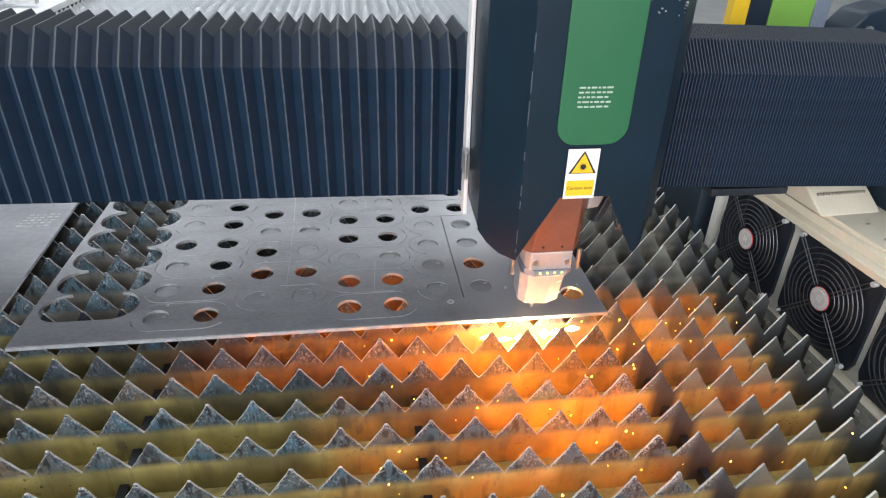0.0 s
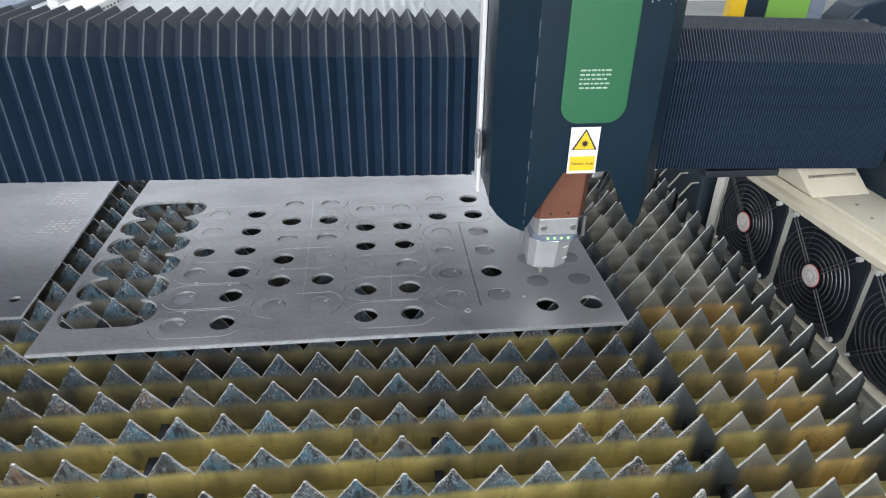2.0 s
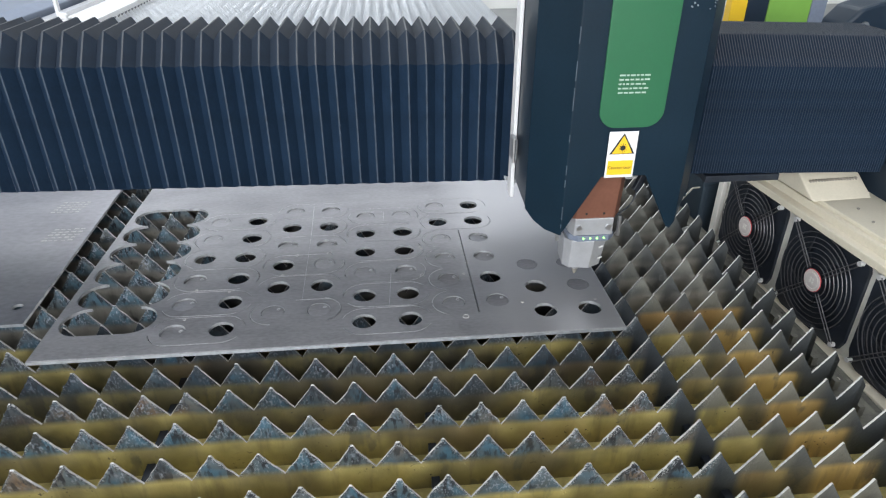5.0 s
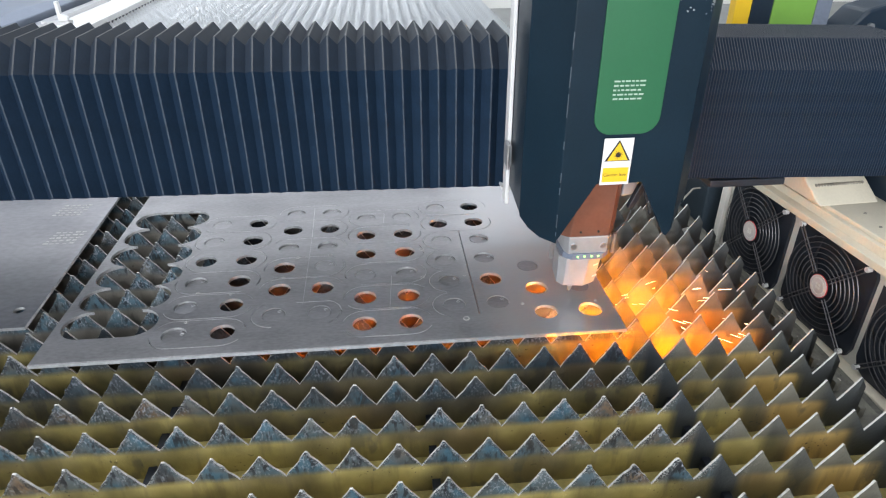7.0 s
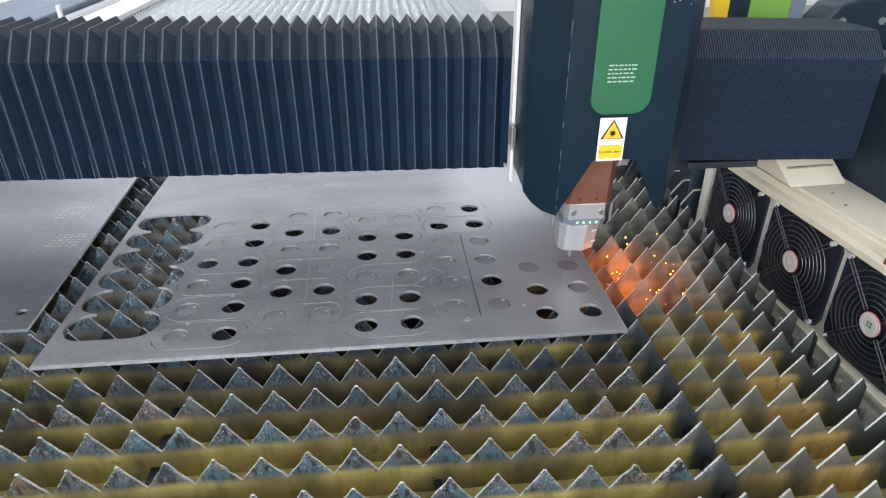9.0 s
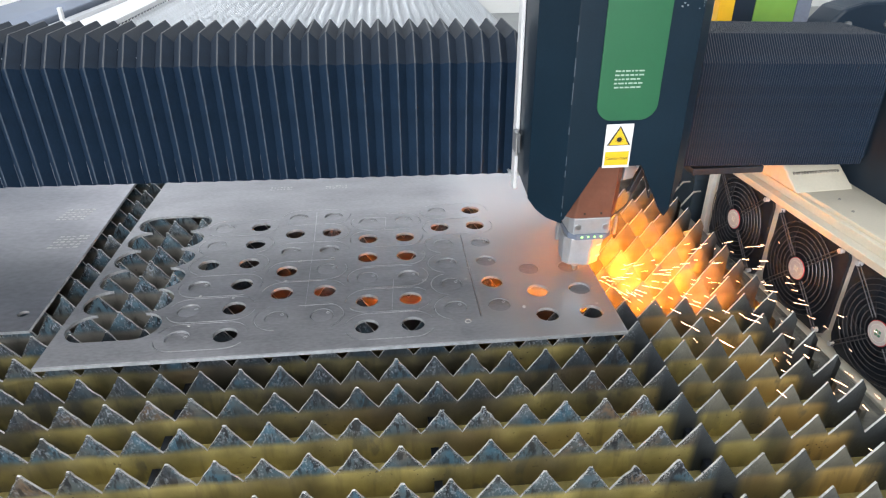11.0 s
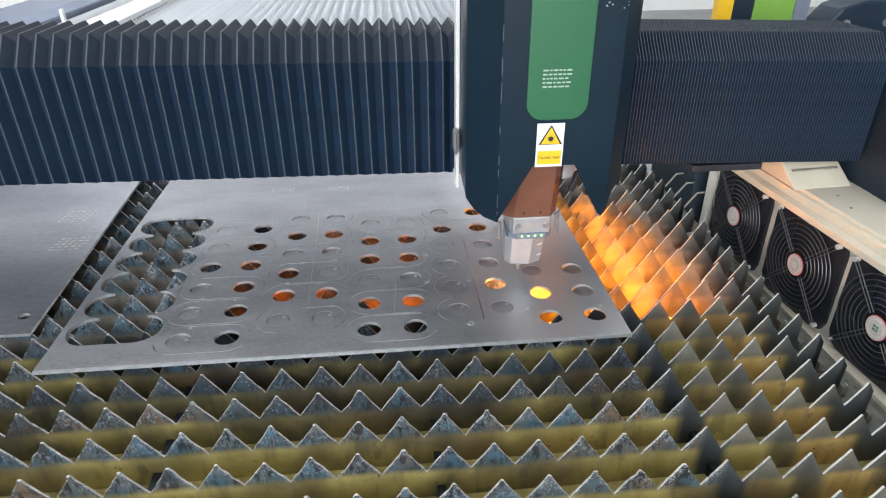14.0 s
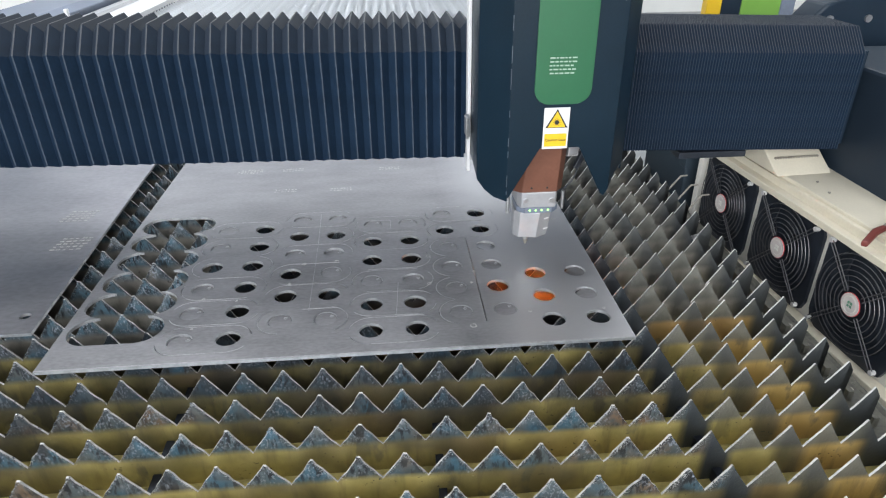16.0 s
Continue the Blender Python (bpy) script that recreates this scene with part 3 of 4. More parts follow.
part("rim_line", burr_mesh([(0.001, 0.0018), (0.5, 0.0016), (0.999, 0.0018)], 0.0012, 0.0004), RIM, plate, "thin bright line along the near edge")
part("rim_line", burr_mesh([(0.9984, 0.004), (0.9986, 0.5), (0.9984, 1.2)], 0.0012, 0.0004), RIM, plate, "thin bright line along the side edge")

# slugs: discs left lying in their holes, a little sunk and tilted
slug_mesh = mesh_of("slug", cyl((0, 0, -0.006), (0, 0, 0), HR - 0.0011, 28), SHEET)
slug_mark = mesh_of("pierce_mark", ring(0.0028, 0.0008, 12, 4, pose(0.010, 0.009, 0.0002, 0, 90)), KERF)
srnd = random.Random(11)
SLUGS = {}
for c, k, x, y in slugs:
    if c in "IJ":
        m = Matrix.Translation((x, y, -0.0003))
    else:
        tilt = srnd.choice((0.5, 1.0, 2.0, 4.0))
        if (c, k) in (("H", 3), ("G", 1)):
            tilt = 7.0
        m = Matrix.Translation((x, y, -0.0008 - tilt * 0.0003 - srnd.choice((0, 0, 0.0015, 0.003)))) @ pose(0, 0, 0, srnd.uniform(-1, 1) * tilt, srnd.uniform(-1, 1) * tilt, srnd.uniform(-12, 12))
    ob = new("cut_disc", slug_mesh)
    ob.matrix_world = m
    tagged(ob, "small round steel disc loose in its cut hole", "metal disc", "cut discs")
    SLUGS[c, k] = ob
    if c not in "IJ":
        part("pierce_mark", slug_mark, KERF, ob)

# chalky marks on the plain sheet and small weld marks on the cut one
CHALK = material("pale_chalk_mark", (0.44, 0.435, 0.43), 0.7, 0.3, 0.3, 200, 0.0)
mrnd = random.Random(2)
for x0, y0 in ((-0.158, 0.425), (-0.198, 0.570)):
    b = None
    for i in range(5):
        for j in range(5):
            u, v = x0 + i * 0.014 + j * 0.002, y0 + j * 0.013
            b = box(u, u + mrnd.uniform(0.006, 0.011), v, v + mrnd.uniform(0.002, 0.006), 0.0002, 0.0008, bm=b)
    part("stamp_mark", b, CHALK, old, "pale rows of rubbed stamp marks")
b = None
for i in range(26):
    u, v = mrnd.uniform(0.2, 0.98), mrnd.uniform(0.02, 0.5)
    if any(math.hypot(u - COL[c], v - y) < 0.03 for c in COL for y in rows_of(c)):
        continue
    r = mrnd.uniform(0.002, 0.0055)
    b = merged(b, ring(r, 0.0008, 9, 4, pose(u, v, 0.0002, 0, 90)))
tagged(part("pierce_mark", b, CHALK, plate, "pale pierce spatter spots"), kind="stuff")

for u, v in ((0.317, 0.696), (0.461, 0.691), (0.205, 0.844), (0.196, 0.834), (0.319, 0.842), (0.588, 0.828)):
    b = None
    for i in range(7):
        for j in range(2):
            b = box(u - 0.03 + i * 0.0085, u - 0.026 + i * 0.0085 + mrnd.uniform(-0.002, 0.003), v + j * 0.012, v + j * 0.012 + mrnd.uniform(0.002, 0.007), 0.0, 0.0004, bm=b)
    part("stamp_mark", b, CHALK, plate, "pale rubbed stamp marks")

# shallow scored lines on the cut sheet
SCORE = material("scored_steel", (0.40, 0.40, 0.41), 0.5, 0.5, 0.4, 60, 0.1)
for p, q, w in (((0.419, 0.549), (0.424, 0.40), 0.0012), ((0.424, 0.40), (0.428, 0.135), 0.0006), ((0.595, 0.219), (0.589, 0.106), 0.0010), ((0.589, 0.106), (0.640, 0.1035), 0.0012), ((0.416, 0.142), (0.480, 0.142), 0.0012), ((0.532, 0.506), (0.585, 0.501), 0.0012), ((0.585, 0.501), (0.583, 0.455), 0.0010)):
    d = Vector((q[0] - p[0], q[1] - p[1], 0))
    part("score_line", box(0, d.length, -w * 0.6, w * 0.6, -0.0002, 0.0004), SCORE, plate, at=pose(p[0], p[1], 0, 0, 0, math.degrees(math.atan2(d.y, d.x))))

# bed: cross supports and rail bolts
for x in (-0.605, -0.19, 0.225, 0.645, 1.055):
    part("cross_support", box(x - 0.006, x + 0.006, -0.58, 3.98, -0.30, -0.082), BLACK, bed)
bolt_mesh = mesh_of("bolt", cyl((0, 0, 0), (0, 0, 0.005), 0.0055, 6), RAIL)
slot_mesh = mesh_of("rail_slot", prism([(x * 1.3, y * 0.55) for x, y in circle(0, 0, 0.010, 12)], 0.001), INK)
for k in range(-8, 24):
    part("rail_slot", slot_mesh, INK, bed, at=pose(1.420, -0.0254 + STEP * k + 0.012, -0.1352, 0, 0, 35))
scrap_rnd = random.Random(77)
for k in (7, 8, 9, 10, 11, 12):
    h = scrap_rnd.uniform(0.022, 0.034)
    part("white_tab", prism([(-0.011, 0), (0.011, 0.003), (0.007, h), (-0.009, h * 0.8)], 0.0015, "y"), WHITE_TAB, bed, "small white tab beside the slats", at=pose(1.322 + scrap_rnd.uniform(-0.004, 0.004), -0.0254 + STEP * k + 0.028, -0.082, scrap_rnd.uniform(-14, 6), 0, scrap_rnd.uniform(-35, -10)))
debris = None
for _ in range(170):
    x, y, z = (scrap_rnd.uniform(1.345, 1.395), scrap_rnd.uniform(-0.5, 1.2), -0.100) if scrap_rnd.random() < 0.6 else (scrap_rnd.uniform(1.402, 1.445), scrap_rnd.uniform(-0.5, 1.2), -0.135)
    q = scrap_rnd.uniform(0.0015, 0.0055)
    debris = cyl((x, y, z - 0.001), (x + scrap_rnd.uniform(-q, q), y + scrap_rnd.uniform(-q, q), z + q * 0.6), q, 5, q * 0.4, bm=debris)
tagged(part("debris", debris, GRIMY, bed, "crumbs of slag on the side rail"), kind="stuff")
for k in range(-8, 60):
    part("bolt", bolt_mesh, STEEL, bed, at=pose(1.378 + (k * 7 % 5 - 2) * 0.002, -0.0254 + STEP * k + 0.03, -0.1005))
holder = mesh_of("slat_holder", box(1.356, 1.366, 0.006, 0.040, -0.101, -0.080), GRIMY)
for k in range(-6, 24):
    part("slat_holder", holder, RAIL, bed, at=pose(0, -0.0254 + STEP * k, 0))

# ends of a few slats bent up over the rail
hook = mesh_of("slat_hook", prism([(1.318, -0.075), (1.374, 0.002), (1.392, 0.003), (1.392, 0.006), (1.372, 0.005), (1.313, -0.075)], 0.003, "y"), RAIL)
for k in (9, 10, 11):
    part("slat_hook", hook, SLAT_EDGE, bed, at=pose(0, -0.0254 + STEP * k + 0.004, 0))

# guard and rail along the far side of the bed
guard = thing("side_guard", "blue-grey painted machine side guard beside the bed", "guard rail")
part("guard_beam", prism([(-1.75, -0.2), (-1.35, -0.2), (-1.35, 0.06), (-1.42, 0.09), (-1.75, 0.09)], 6.2, "y", 0.006), RAIL_BLUE, guard, at=pose(0, -0.6, 0))
part("guard_rail", box(-1.31, -1.25, -0.5, 5.4, 0.0, 0.035, 0.004), STEEL, guard, "bright linear rail")
part("guard_ledge", box(-1.25, -1.035, -0.5, 5.4, -0.02, 0.012, 0.003), WHITE, guard, "white painted ledge beside the rail")
part("guard_leg", box(-1.7, -1.3, -0.4, 5.4, -0.85, -0.2), RAIL_BLUE, guard)
part("bracket", prism([(0, 0), (0.05, 0), (0.05, 0.02), (0.018, 0.035), (0.018, 0.10), (0, 0.10)], 0.03, "y", 0.002), WHITE, guard, "small white angle bracket", at=pose(-1.16, 3.0, 0.05))
part("bracket_leg", box(-1.25, -1.1, 2.99, 3.04, 0.03, 0.05), STEEL, guard)

# ---------------------------------------------------------------- gantry (moves along y)
gantry = thing("gantry", "dark blue laser cutter gantry with folded bellows and fan cabinet", "gantry")
part("beam", box(-1.15, 1.66, 0.17, 0.33, 0.21, 0.36, 0.004), NAVY, gantry)
part("beam_foot", box(-1.62, -1.15, 0.0, 0.55, 0.045, 0.45, 0.01), NAVY, gantry)
YF = 0.13


def fold_mesh(name, pitch, deep, zb, zc, ridge):
    """One rigid pleat round the beam: valley, ridge, valley."""
    out = [(YF, zb), (YF, zc), (YF + 0.045, zc + 0.050), (YF + 0.19, zc + 0.050), (YF + 0.235, zc), (YF + 0.235, zb)]
    d = deep
    inn = [(YF + d, zb - 0.5 * d), (YF + d, zc - 0.384 * d), (YF + 0.045 + 0.4455 * d, zc + 0.050 - d), (YF + 0.19 - 0.4455 * d, zc + 0.050 - d), (YF + 0.235 - d, zc - 0.384 * d), (YF + 0.235 - d, zb + 0.001)]
    b = bmesh.new()
    e = min(0.0014, pitch * 0.13)
    cols = []
    for x, prof in ((-pitch / 2, inn), (-e, out), (e, out), (pitch / 2, inn)):
        cols.append([b.verts.new((x, y, z)) for y, z in prof])
    for p, q in zip(cols, cols[1:]):
        for i in range(5):
            b.faces.new((p[i], p[i + 1], q[i + 1], q[i]))
    bmesh.ops.recalc_face_normals(b, faces=b.faces)
    me = mesh_of(name, b, NAVY_CLOTH)
    me.materials.append(ridge)
    for p in me.polygons:
        if abs(p.center.x) < 1e-6:
            p.material_index = 1
    return me


LEFT_END, RIGHT_END = -0.95, 1.625
HEAD_L, HEAD_R = -0.115, 0.178
N_LEFT, N_RIGHT = 55, 92
N_STILL, CLIP_X = 20, -0.312
bellows_l = part("bellows", box(-0.965, -0.95, 0.12, 0.375, 0.16, 0.47), NAVY, gantry, "wide-pleated navy bellows")
bellows_r = part("bellows", box(1.625, 1.64, 0.145, 0.345, 0.16, 0.37), NAVY, gantry, "tightly pleated navy bellows")
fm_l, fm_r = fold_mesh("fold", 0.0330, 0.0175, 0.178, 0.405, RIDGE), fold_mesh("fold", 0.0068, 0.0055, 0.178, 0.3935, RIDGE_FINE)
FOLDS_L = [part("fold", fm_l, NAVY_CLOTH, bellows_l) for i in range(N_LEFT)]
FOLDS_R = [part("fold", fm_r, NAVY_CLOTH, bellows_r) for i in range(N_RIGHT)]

# gantry end and the panels behind it
part("end_block", prism([(-0.75, -0.30), (0.50, -0.30), (0.50, 0.30), (0.36, 0.335), (0.08, 0.335), (-0.75, 0.20)], 0.5, "x", 0.008), END_PAINT, gantry, at=pose(1.645, 0, 0))
arm = prism([(1.70, 0.30), (2.4, 0.27), (2.4, 0.43), (1.83, 0.43), (1.775, 0.415), (1.74, 0.375)], 0.10, "y", 0.008)
armp = part("arm", arm, NAVY, gantry, "rounded navy casting with bolts", at=pose(0, 0.52, 0))
for bx, bz in ((1.79, 0.375), (1.90, 0.375)):
    part("bolt", cyl((bx, -0.006, bz), (bx, 0.0, bz), 0.010, 10), STEEL, armp)
part("cross_plate", box(1.452, 1.645, 0.50, 0.54, -0.035, 0.17, 0.003), LIT_POST, gantry)
part("side_post", box(1.455, 1.645, 0.502, 0.80, -0.80, 0.17, 0.006), LIT_POST, gantry)
stripes = [(1.479, 1.522, YELLOW, "yellow panel strip"), (1.522, 1.578, NAVY, ""), (1.578, 1.693, LEAF_GREEN, "light green panel strip"), (1.693, 1.735, RAIL_BLUE, "")]
for x0, x1, m, lab in stripes:
    part("panel_strip", box(x0, x1 - 0.001, 0.60, 0.63, 0.05, 0.60, 0.002), m, gantry, lab)

part("under_bar", box(1.25, 1.41, 0.140, 0.190, 0.138, 0.153, 0.002), BLACK, gantry)

# fan cabinet
CAB = part("fan_cabinet", box(0.0, 0.14, -0.44, 0.456, -0.215, 0.050, 0.002), CREAM_GREY, gantry, "pale grey fan cabinet", at=pose(1.509, 0, 0.011, 0, 0, 3.5))
part("end_flange", box(-0.014, 0.0, 0.434, 0.456, -0.183, 0.038, 0.002), CREAM_GREY, CAB)
part("base_strip", box(-0.029, 0.0, -0.44, 0.456, -0.197, -0.183, 0.002), CREAM, CAB, "cream base edge")
part("lid_edge", box(-0.020, 0.05, -0.44, 0.456, 0.037, 0.053, 0.002), CREAM, CAB, "cream lid edge")
part("lid_step", box(0.002, 0.05, -0.44, 0.456, 0.0525, 0.0712, 0.002), CREAM, CAB)
part("lid", box(0.013, 0.148, -0.44, 0.456, 0.0705, 0.080, 0.0025), CREAM, CAB, "flat cream lid")
hood = prism([(0.125, 0.08), (0.42, 0.08), (0.42, 0.165), (0.262, 0.165)], 0.140, "x", 0.003)
part("hood", hood, CREAM, CAB, "raised cream hood with a row of slots", at=pose(-0.010, 0, 0))
b = None
for i in range(17):
    b = box(0.004 + i * 0.0068, 0.0068 + i * 0.0068, 0.1655, 0.1705, 0.1065, 0.1115, bm=b)
part("slot_row", b, RAIL, CAB)
for u, v in ((0.06, 0.08), (0.045, 0.02)):
    part("screw", cyl((u, v, 0.080), (u, v, 0.0825), 0.003, 8), RAIL, CAB)


BOLT = material("zinc_bolt", (0.70, 0.70, 0.70), 0.35, 0.3, 0.1, 90, 0.0)


PRINT_GREEN = material("pale_green_mark", (0.10, 0.26, 0.17), 0.5, 0.0, 0.1, 60, 0.0)


def fan(at):
    f = part("fan", ring(0.107, 0.004, 40, 8), BLACK, CAB, "black axial fan behind a wire grille", at=at)
    b = bmesh.new()
    n = 40
    ri, ro = [], []
    for i in range(n):
        a = 2 * math.pi * i / n
        c, s = math.cos(a), math.sin(a)
        k = min(0.1135 / max(abs(c), abs(s)), 0.147)
        ri.append((0.106 * c, 0.106 * s)), ro.append((k * c, k * s))
    vs = [[b.verts.new((x, *p)) for p in loop] for x, loop in ((-0.007, ri), (-0.007, ro), (0.0, ro), (0.0, ri))]
    for j in range(4):
        for i in range(n):
            b.faces.new((vs[j][i], vs[j][(i + 1) % n], vs[(j + 1) % 4][(i + 1) % n], vs[(j + 1) % 4][i]))
    bmesh.ops.recalc_face_normals(b, faces=b.faces)
    part("frame", b, BLACK, f)
    part("shroud", cyl((-0.0015, 0, 0), (0.0, 0, 0), 0.109, 40), BLACK, f)
    for i in range(5):
        blade = bmesh.new()
        pts = []
        for r, a0, a1 in ((0.032, 0, 38), (0.065, 8, 50), (0.100, 20, 68)):
            pts.append([blade.verts.new((-0.003 - 0.005 * w, r * math.cos(radians(72 * i + a)), r * math.sin(radians(72 * i + a)))) for a, w in ((a0, 0), (a1, 1))])
        for p, q in zip(pts, pts[1:]):
            blade.faces.new((p[0], p[1], q[1], q[0]))
        part("blade", blade, BLACK, f)
    for i in range(7):
        part("grille_ring", ring(0.036 + i * 0.0113, 0.0010, 48, 5, pose(-0.017, 0, 0)), WIRE, f)
    for q in range(4):
        a = radians(45 + 90 * q)
        c, s = math.cos(a), math.sin(a)
        for w in (-0.004, 0.004):
            part("grille_bar", cyl((-0.0185, 0.03 * c - w * s, 0.03 * s + w * c), (-0.0185, 0.137 * c - w * s, 0.137 * s + w * c), 0.0012, 6), WIRE, f)
        part("bolt", cyl((-0.021, 0.137 * c, 0.137 * s), (-0.011, 0.137 * c, 0.137 * s), 0.0055, 8), BOLT, f)
    part("hub", cyl((-0.0202, 0, 0), (-0.0188, 0, 0), 0.0254, 28), RED, f, "red rim of the hub")
    part("sticker", cyl((-0.0212, 0, 0), (-0.0195, 0, 0), 0.0240, 28), STICKER, f, "round pale hub sticker")
    b = None
    for u, v in ((-1, -1), (-1, 1), (1, -1), (1, 1)):
        b = box(-0.0218, -0.0210, u * 0.0036 - 0.0026, u * 0.0036 + 0.0026, v * 0.0036 - 0.0026, v * 0.0036 + 0.0026, bm=b)
    part("mark", ring(0.0175, 0.0005, 32, 4, pose(-0.0212, 0, 0)), CREAM_GREY, f)
    part("mark", b, PRINT_GREEN if at.translation.y < 0 else CREAM_GREY, f)


for y in (0.302, 0.050, -0.194):
    fan(pose(-0.001, y, -0.067))

# ---------------------------------------------------------------- cutting carriage (moves along x on the gantry)
carriage = thing("cutting_carriage", "dark blue-grey laser carriage with a green front panel", "laser carriage")
TOP = 0.86


def panel(name, p, q, outline, label="", mat=COVER, thick=0.004):
    """A flat sheet standing on the line p-q in plan; the outline runs along it (metres from p) and up."""
    b = prism(outline, thick, "y", 0.0012)
    a = math.degrees(math.atan2(q[1] - p[1], q[0] - p[0]))
    return part(name, b, mat, carriage, label, at=pose(p[0], p[1], 0, 0, 0, a))


FL, FR, SL, SR = (-0.063, -0.09), (0.134, -0.09), (-0.113, -0.030), (0.178, -0.030)
front = [(0.0, 0.160), (0.004, 0.163), (0.059, 0.260), (0.133, 0.260), (0.183, 0.165), (0.190, 0.160), (0.197, 0.172), (0.197, TOP), (0, TOP)]
panel("front_panel", FL, FR, front)
cl = math.hypot(FL[0] - SL[0], FL[1] - SL[1])
panel("corner_panel", SL, FL, [(0, 0.180), (0.020, 0.164), (0.045, 0.155), (cl, 0.155), (cl, TOP), (0, TOP)])
cr = math.hypot(SR[0] - FR[0], SR[1] - FR[1])
panel("corner_panel", FR, SR, [(0, 0.172), (cr * 0.4, 0.195), (cr, 0.205), (cr, TOP), (0, TOP)])
panel("side_panel", (-0.113, 0.085), SL, [(0, 0.20), (0.115, 0.185), (0.115, TOP), (0, TOP)])
panel("side_panel", SR, (0.178, 0.085), [(0, 0.19), (0.115, 0.20), (0.115, TOP), (0, TOP)])
part("cap", prism([FL, FR, SR, (0.178, 0.085), (-0.113, 0.085), SL], 0.006), COVER, carriage, at=pose(0, 0, TOP))
part("back_plate", box(-0.104, 0.163, 0.075, 0.115, 0.20, TOP, 0.003), NAVY, carriage)
part("edge_plate", box(-0.1205, -0.1135, 0.062, 0.090, 0.160, TOP, 0.0015), WHITE, carriage, "narrow white edge plate")
# unseen white plate, added for the sheet to reflect
part("bounce_plate", box(-0.118, 0.172, 0.112, 0.395, 0.166, 0.1725, 0.001), WHITE, carriage, "white plate added under the beam to brighten the sheet")
hinge = part("latch", box(-0.127, -0.118, 0.030, 0.062, 0.245, 0.285, 0.003), GREY_ALU, carriage, "small clear latch")
part("pin", cyl((-0.125, 0.028, 0.243), (-0.125, 0.028, 0.287), 0.003, 8), STEEL, hinge)

WORN = material("bare_worn_edge", (0.075, 0.095, 0.12), 0.5, 0.2, 0.4, 80, 0.0)
wrnd = random.Random(31)
for px, py in ((FL[0] - 0.0004, FL[1] - 0.0002),):
    z = 0.17
    while z < 0.62:
        n = wrnd.uniform(0.006, 0.05)
        part("worn_edge", box(px - 0.0006, px + 0.0006, py - 0.0008, py + 0.001, z, z + n), WORN, carriage)
        z += n + wrnd.uniform(0.004, 0.05)

# flecks of bare metal where the paint is chipped near the top
chips = None
for _ in range(70):
    x, z, q = 0.134 - 0.050 * wrnd.random() ** 1.6, wrnd.uniform(0.515, 0.66), wrnd.uniform(0.0004, 0.0011)
    chips = box(x - q, x + q * wrnd.uniform(0.4, 1.2), -0.0916, -0.0900, z - q, z + q * wrnd.uniform(0.5, 1.4), bm=chips)
tagged(part("paint_chips", chips, GREY_ALU, carriage, "pale specks of chipped paint"), kind="stuff")

# green front, warning label and rows of small print
gx0, gx1, gz = -0.0215, 0.0815, 0.343
rr = 0.028
pts = [(gx1, 0.80), (gx0, 0.80)]
pts += [(gx0 + rr - rr * math.cos(a), gz + rr - rr * math.sin(a)) for a in (math.pi / 2 * i / 8 for i in range(9))]
pts += [(gx1 - rr + rr * math.sin(a), gz + rr - rr * math.cos(a)) for a in (math.pi / 2 * i / 8 for i in range(9))]
green = part("green_panel", prism(pts, 0.003, "y", 0.0006), GREEN, carriage, "glossy green front panel", at=pose(0, -0.0932, 0))
PRINT = material("pale_green_print", (0.38, 0.50, 0.42), 0.5, 0.0, 0.1, 40, 0.0)
trnd = random.Random(8)
for i in range(5):
    b, x = None, 0.002 + trnd.uniform(0, 0.003)
    while x < 0.046:
        w = trnd.uniform(0.003, 0.009)
        b = box(x, min(x + w, 0.050), -0.0006, 0, 0.4235 - i * 0.0066, 0.4258 - i * 0.0066, bm=b)
        x += w + 0.0022
    part("print_line", b, PRINT, green)
label = part("warning_label", box(-0.0015, 0.0455, -0.0946, -0.0934, 0.2605, 0.3375, 0.0003), WHITE, carriage, "white and yellow laser warning label")
tri = lambda s: [(0.0225 - 0.0205 * s, 0.3005 - 0.0 + 0.0015 * (1 - s) * 4), (0.0225 + 0.0205 * s, 0.3005 + 0.0015 * (1 - s) * 4), (0.0225, 0.3005 + 0.0345 - 0.009 * (1 - s) * 2.2)]
part("triangle_edge", prism(tri(1.0), 0.0006, "y"), INK, label, at=pose(0, -0.0952, 0))
part("triangle", prism(tri(0.80), 0.0006, "y"), YELLOW, label, at=pose(0, -0.0957, 0))
b = cyl((0.0225, -0.0962, 0.3110), (0.0225, -0.0957, 0.3110), 0.0042, 14)
for i in range(12):
    a = math.pi * i / 6
    b = cyl((0.0225, -0.096, 0.3110), (0.0225 + 0.0075 * math.cos(a), -0.096, 0.3110 + 0.0075 * math.sin(a)), 0.0003, 4, bm=b)
part("ray_mark", b, INK, label)
part("caution_field", box(0.0015, 0.0425, -0.0952, -0.0946, 0.2655, 0.2895), YELLOW, label)
fc = bpy.data.curves.new("caution_text", "FONT")
fc.body, fc.size, fc.align_x, fc.extrude = "Caution laser", 0.0072, "CENTER", 0.0001
fo = bpy.data.objects.new("caution_text", fc)
scene.collection.objects.link(fo)
fme = bpy.data.meshes.new_from_object(fo.evaluated_get(bpy.context.evaluated_depsgraph_get()))
bpy.data.objects.remove(fo)
fme.materials.clear()
fme.materials.append(INK)
part("caution_text", fme, INK, label, at=pose(0.0220, -0.0955, 0.2755, 90))

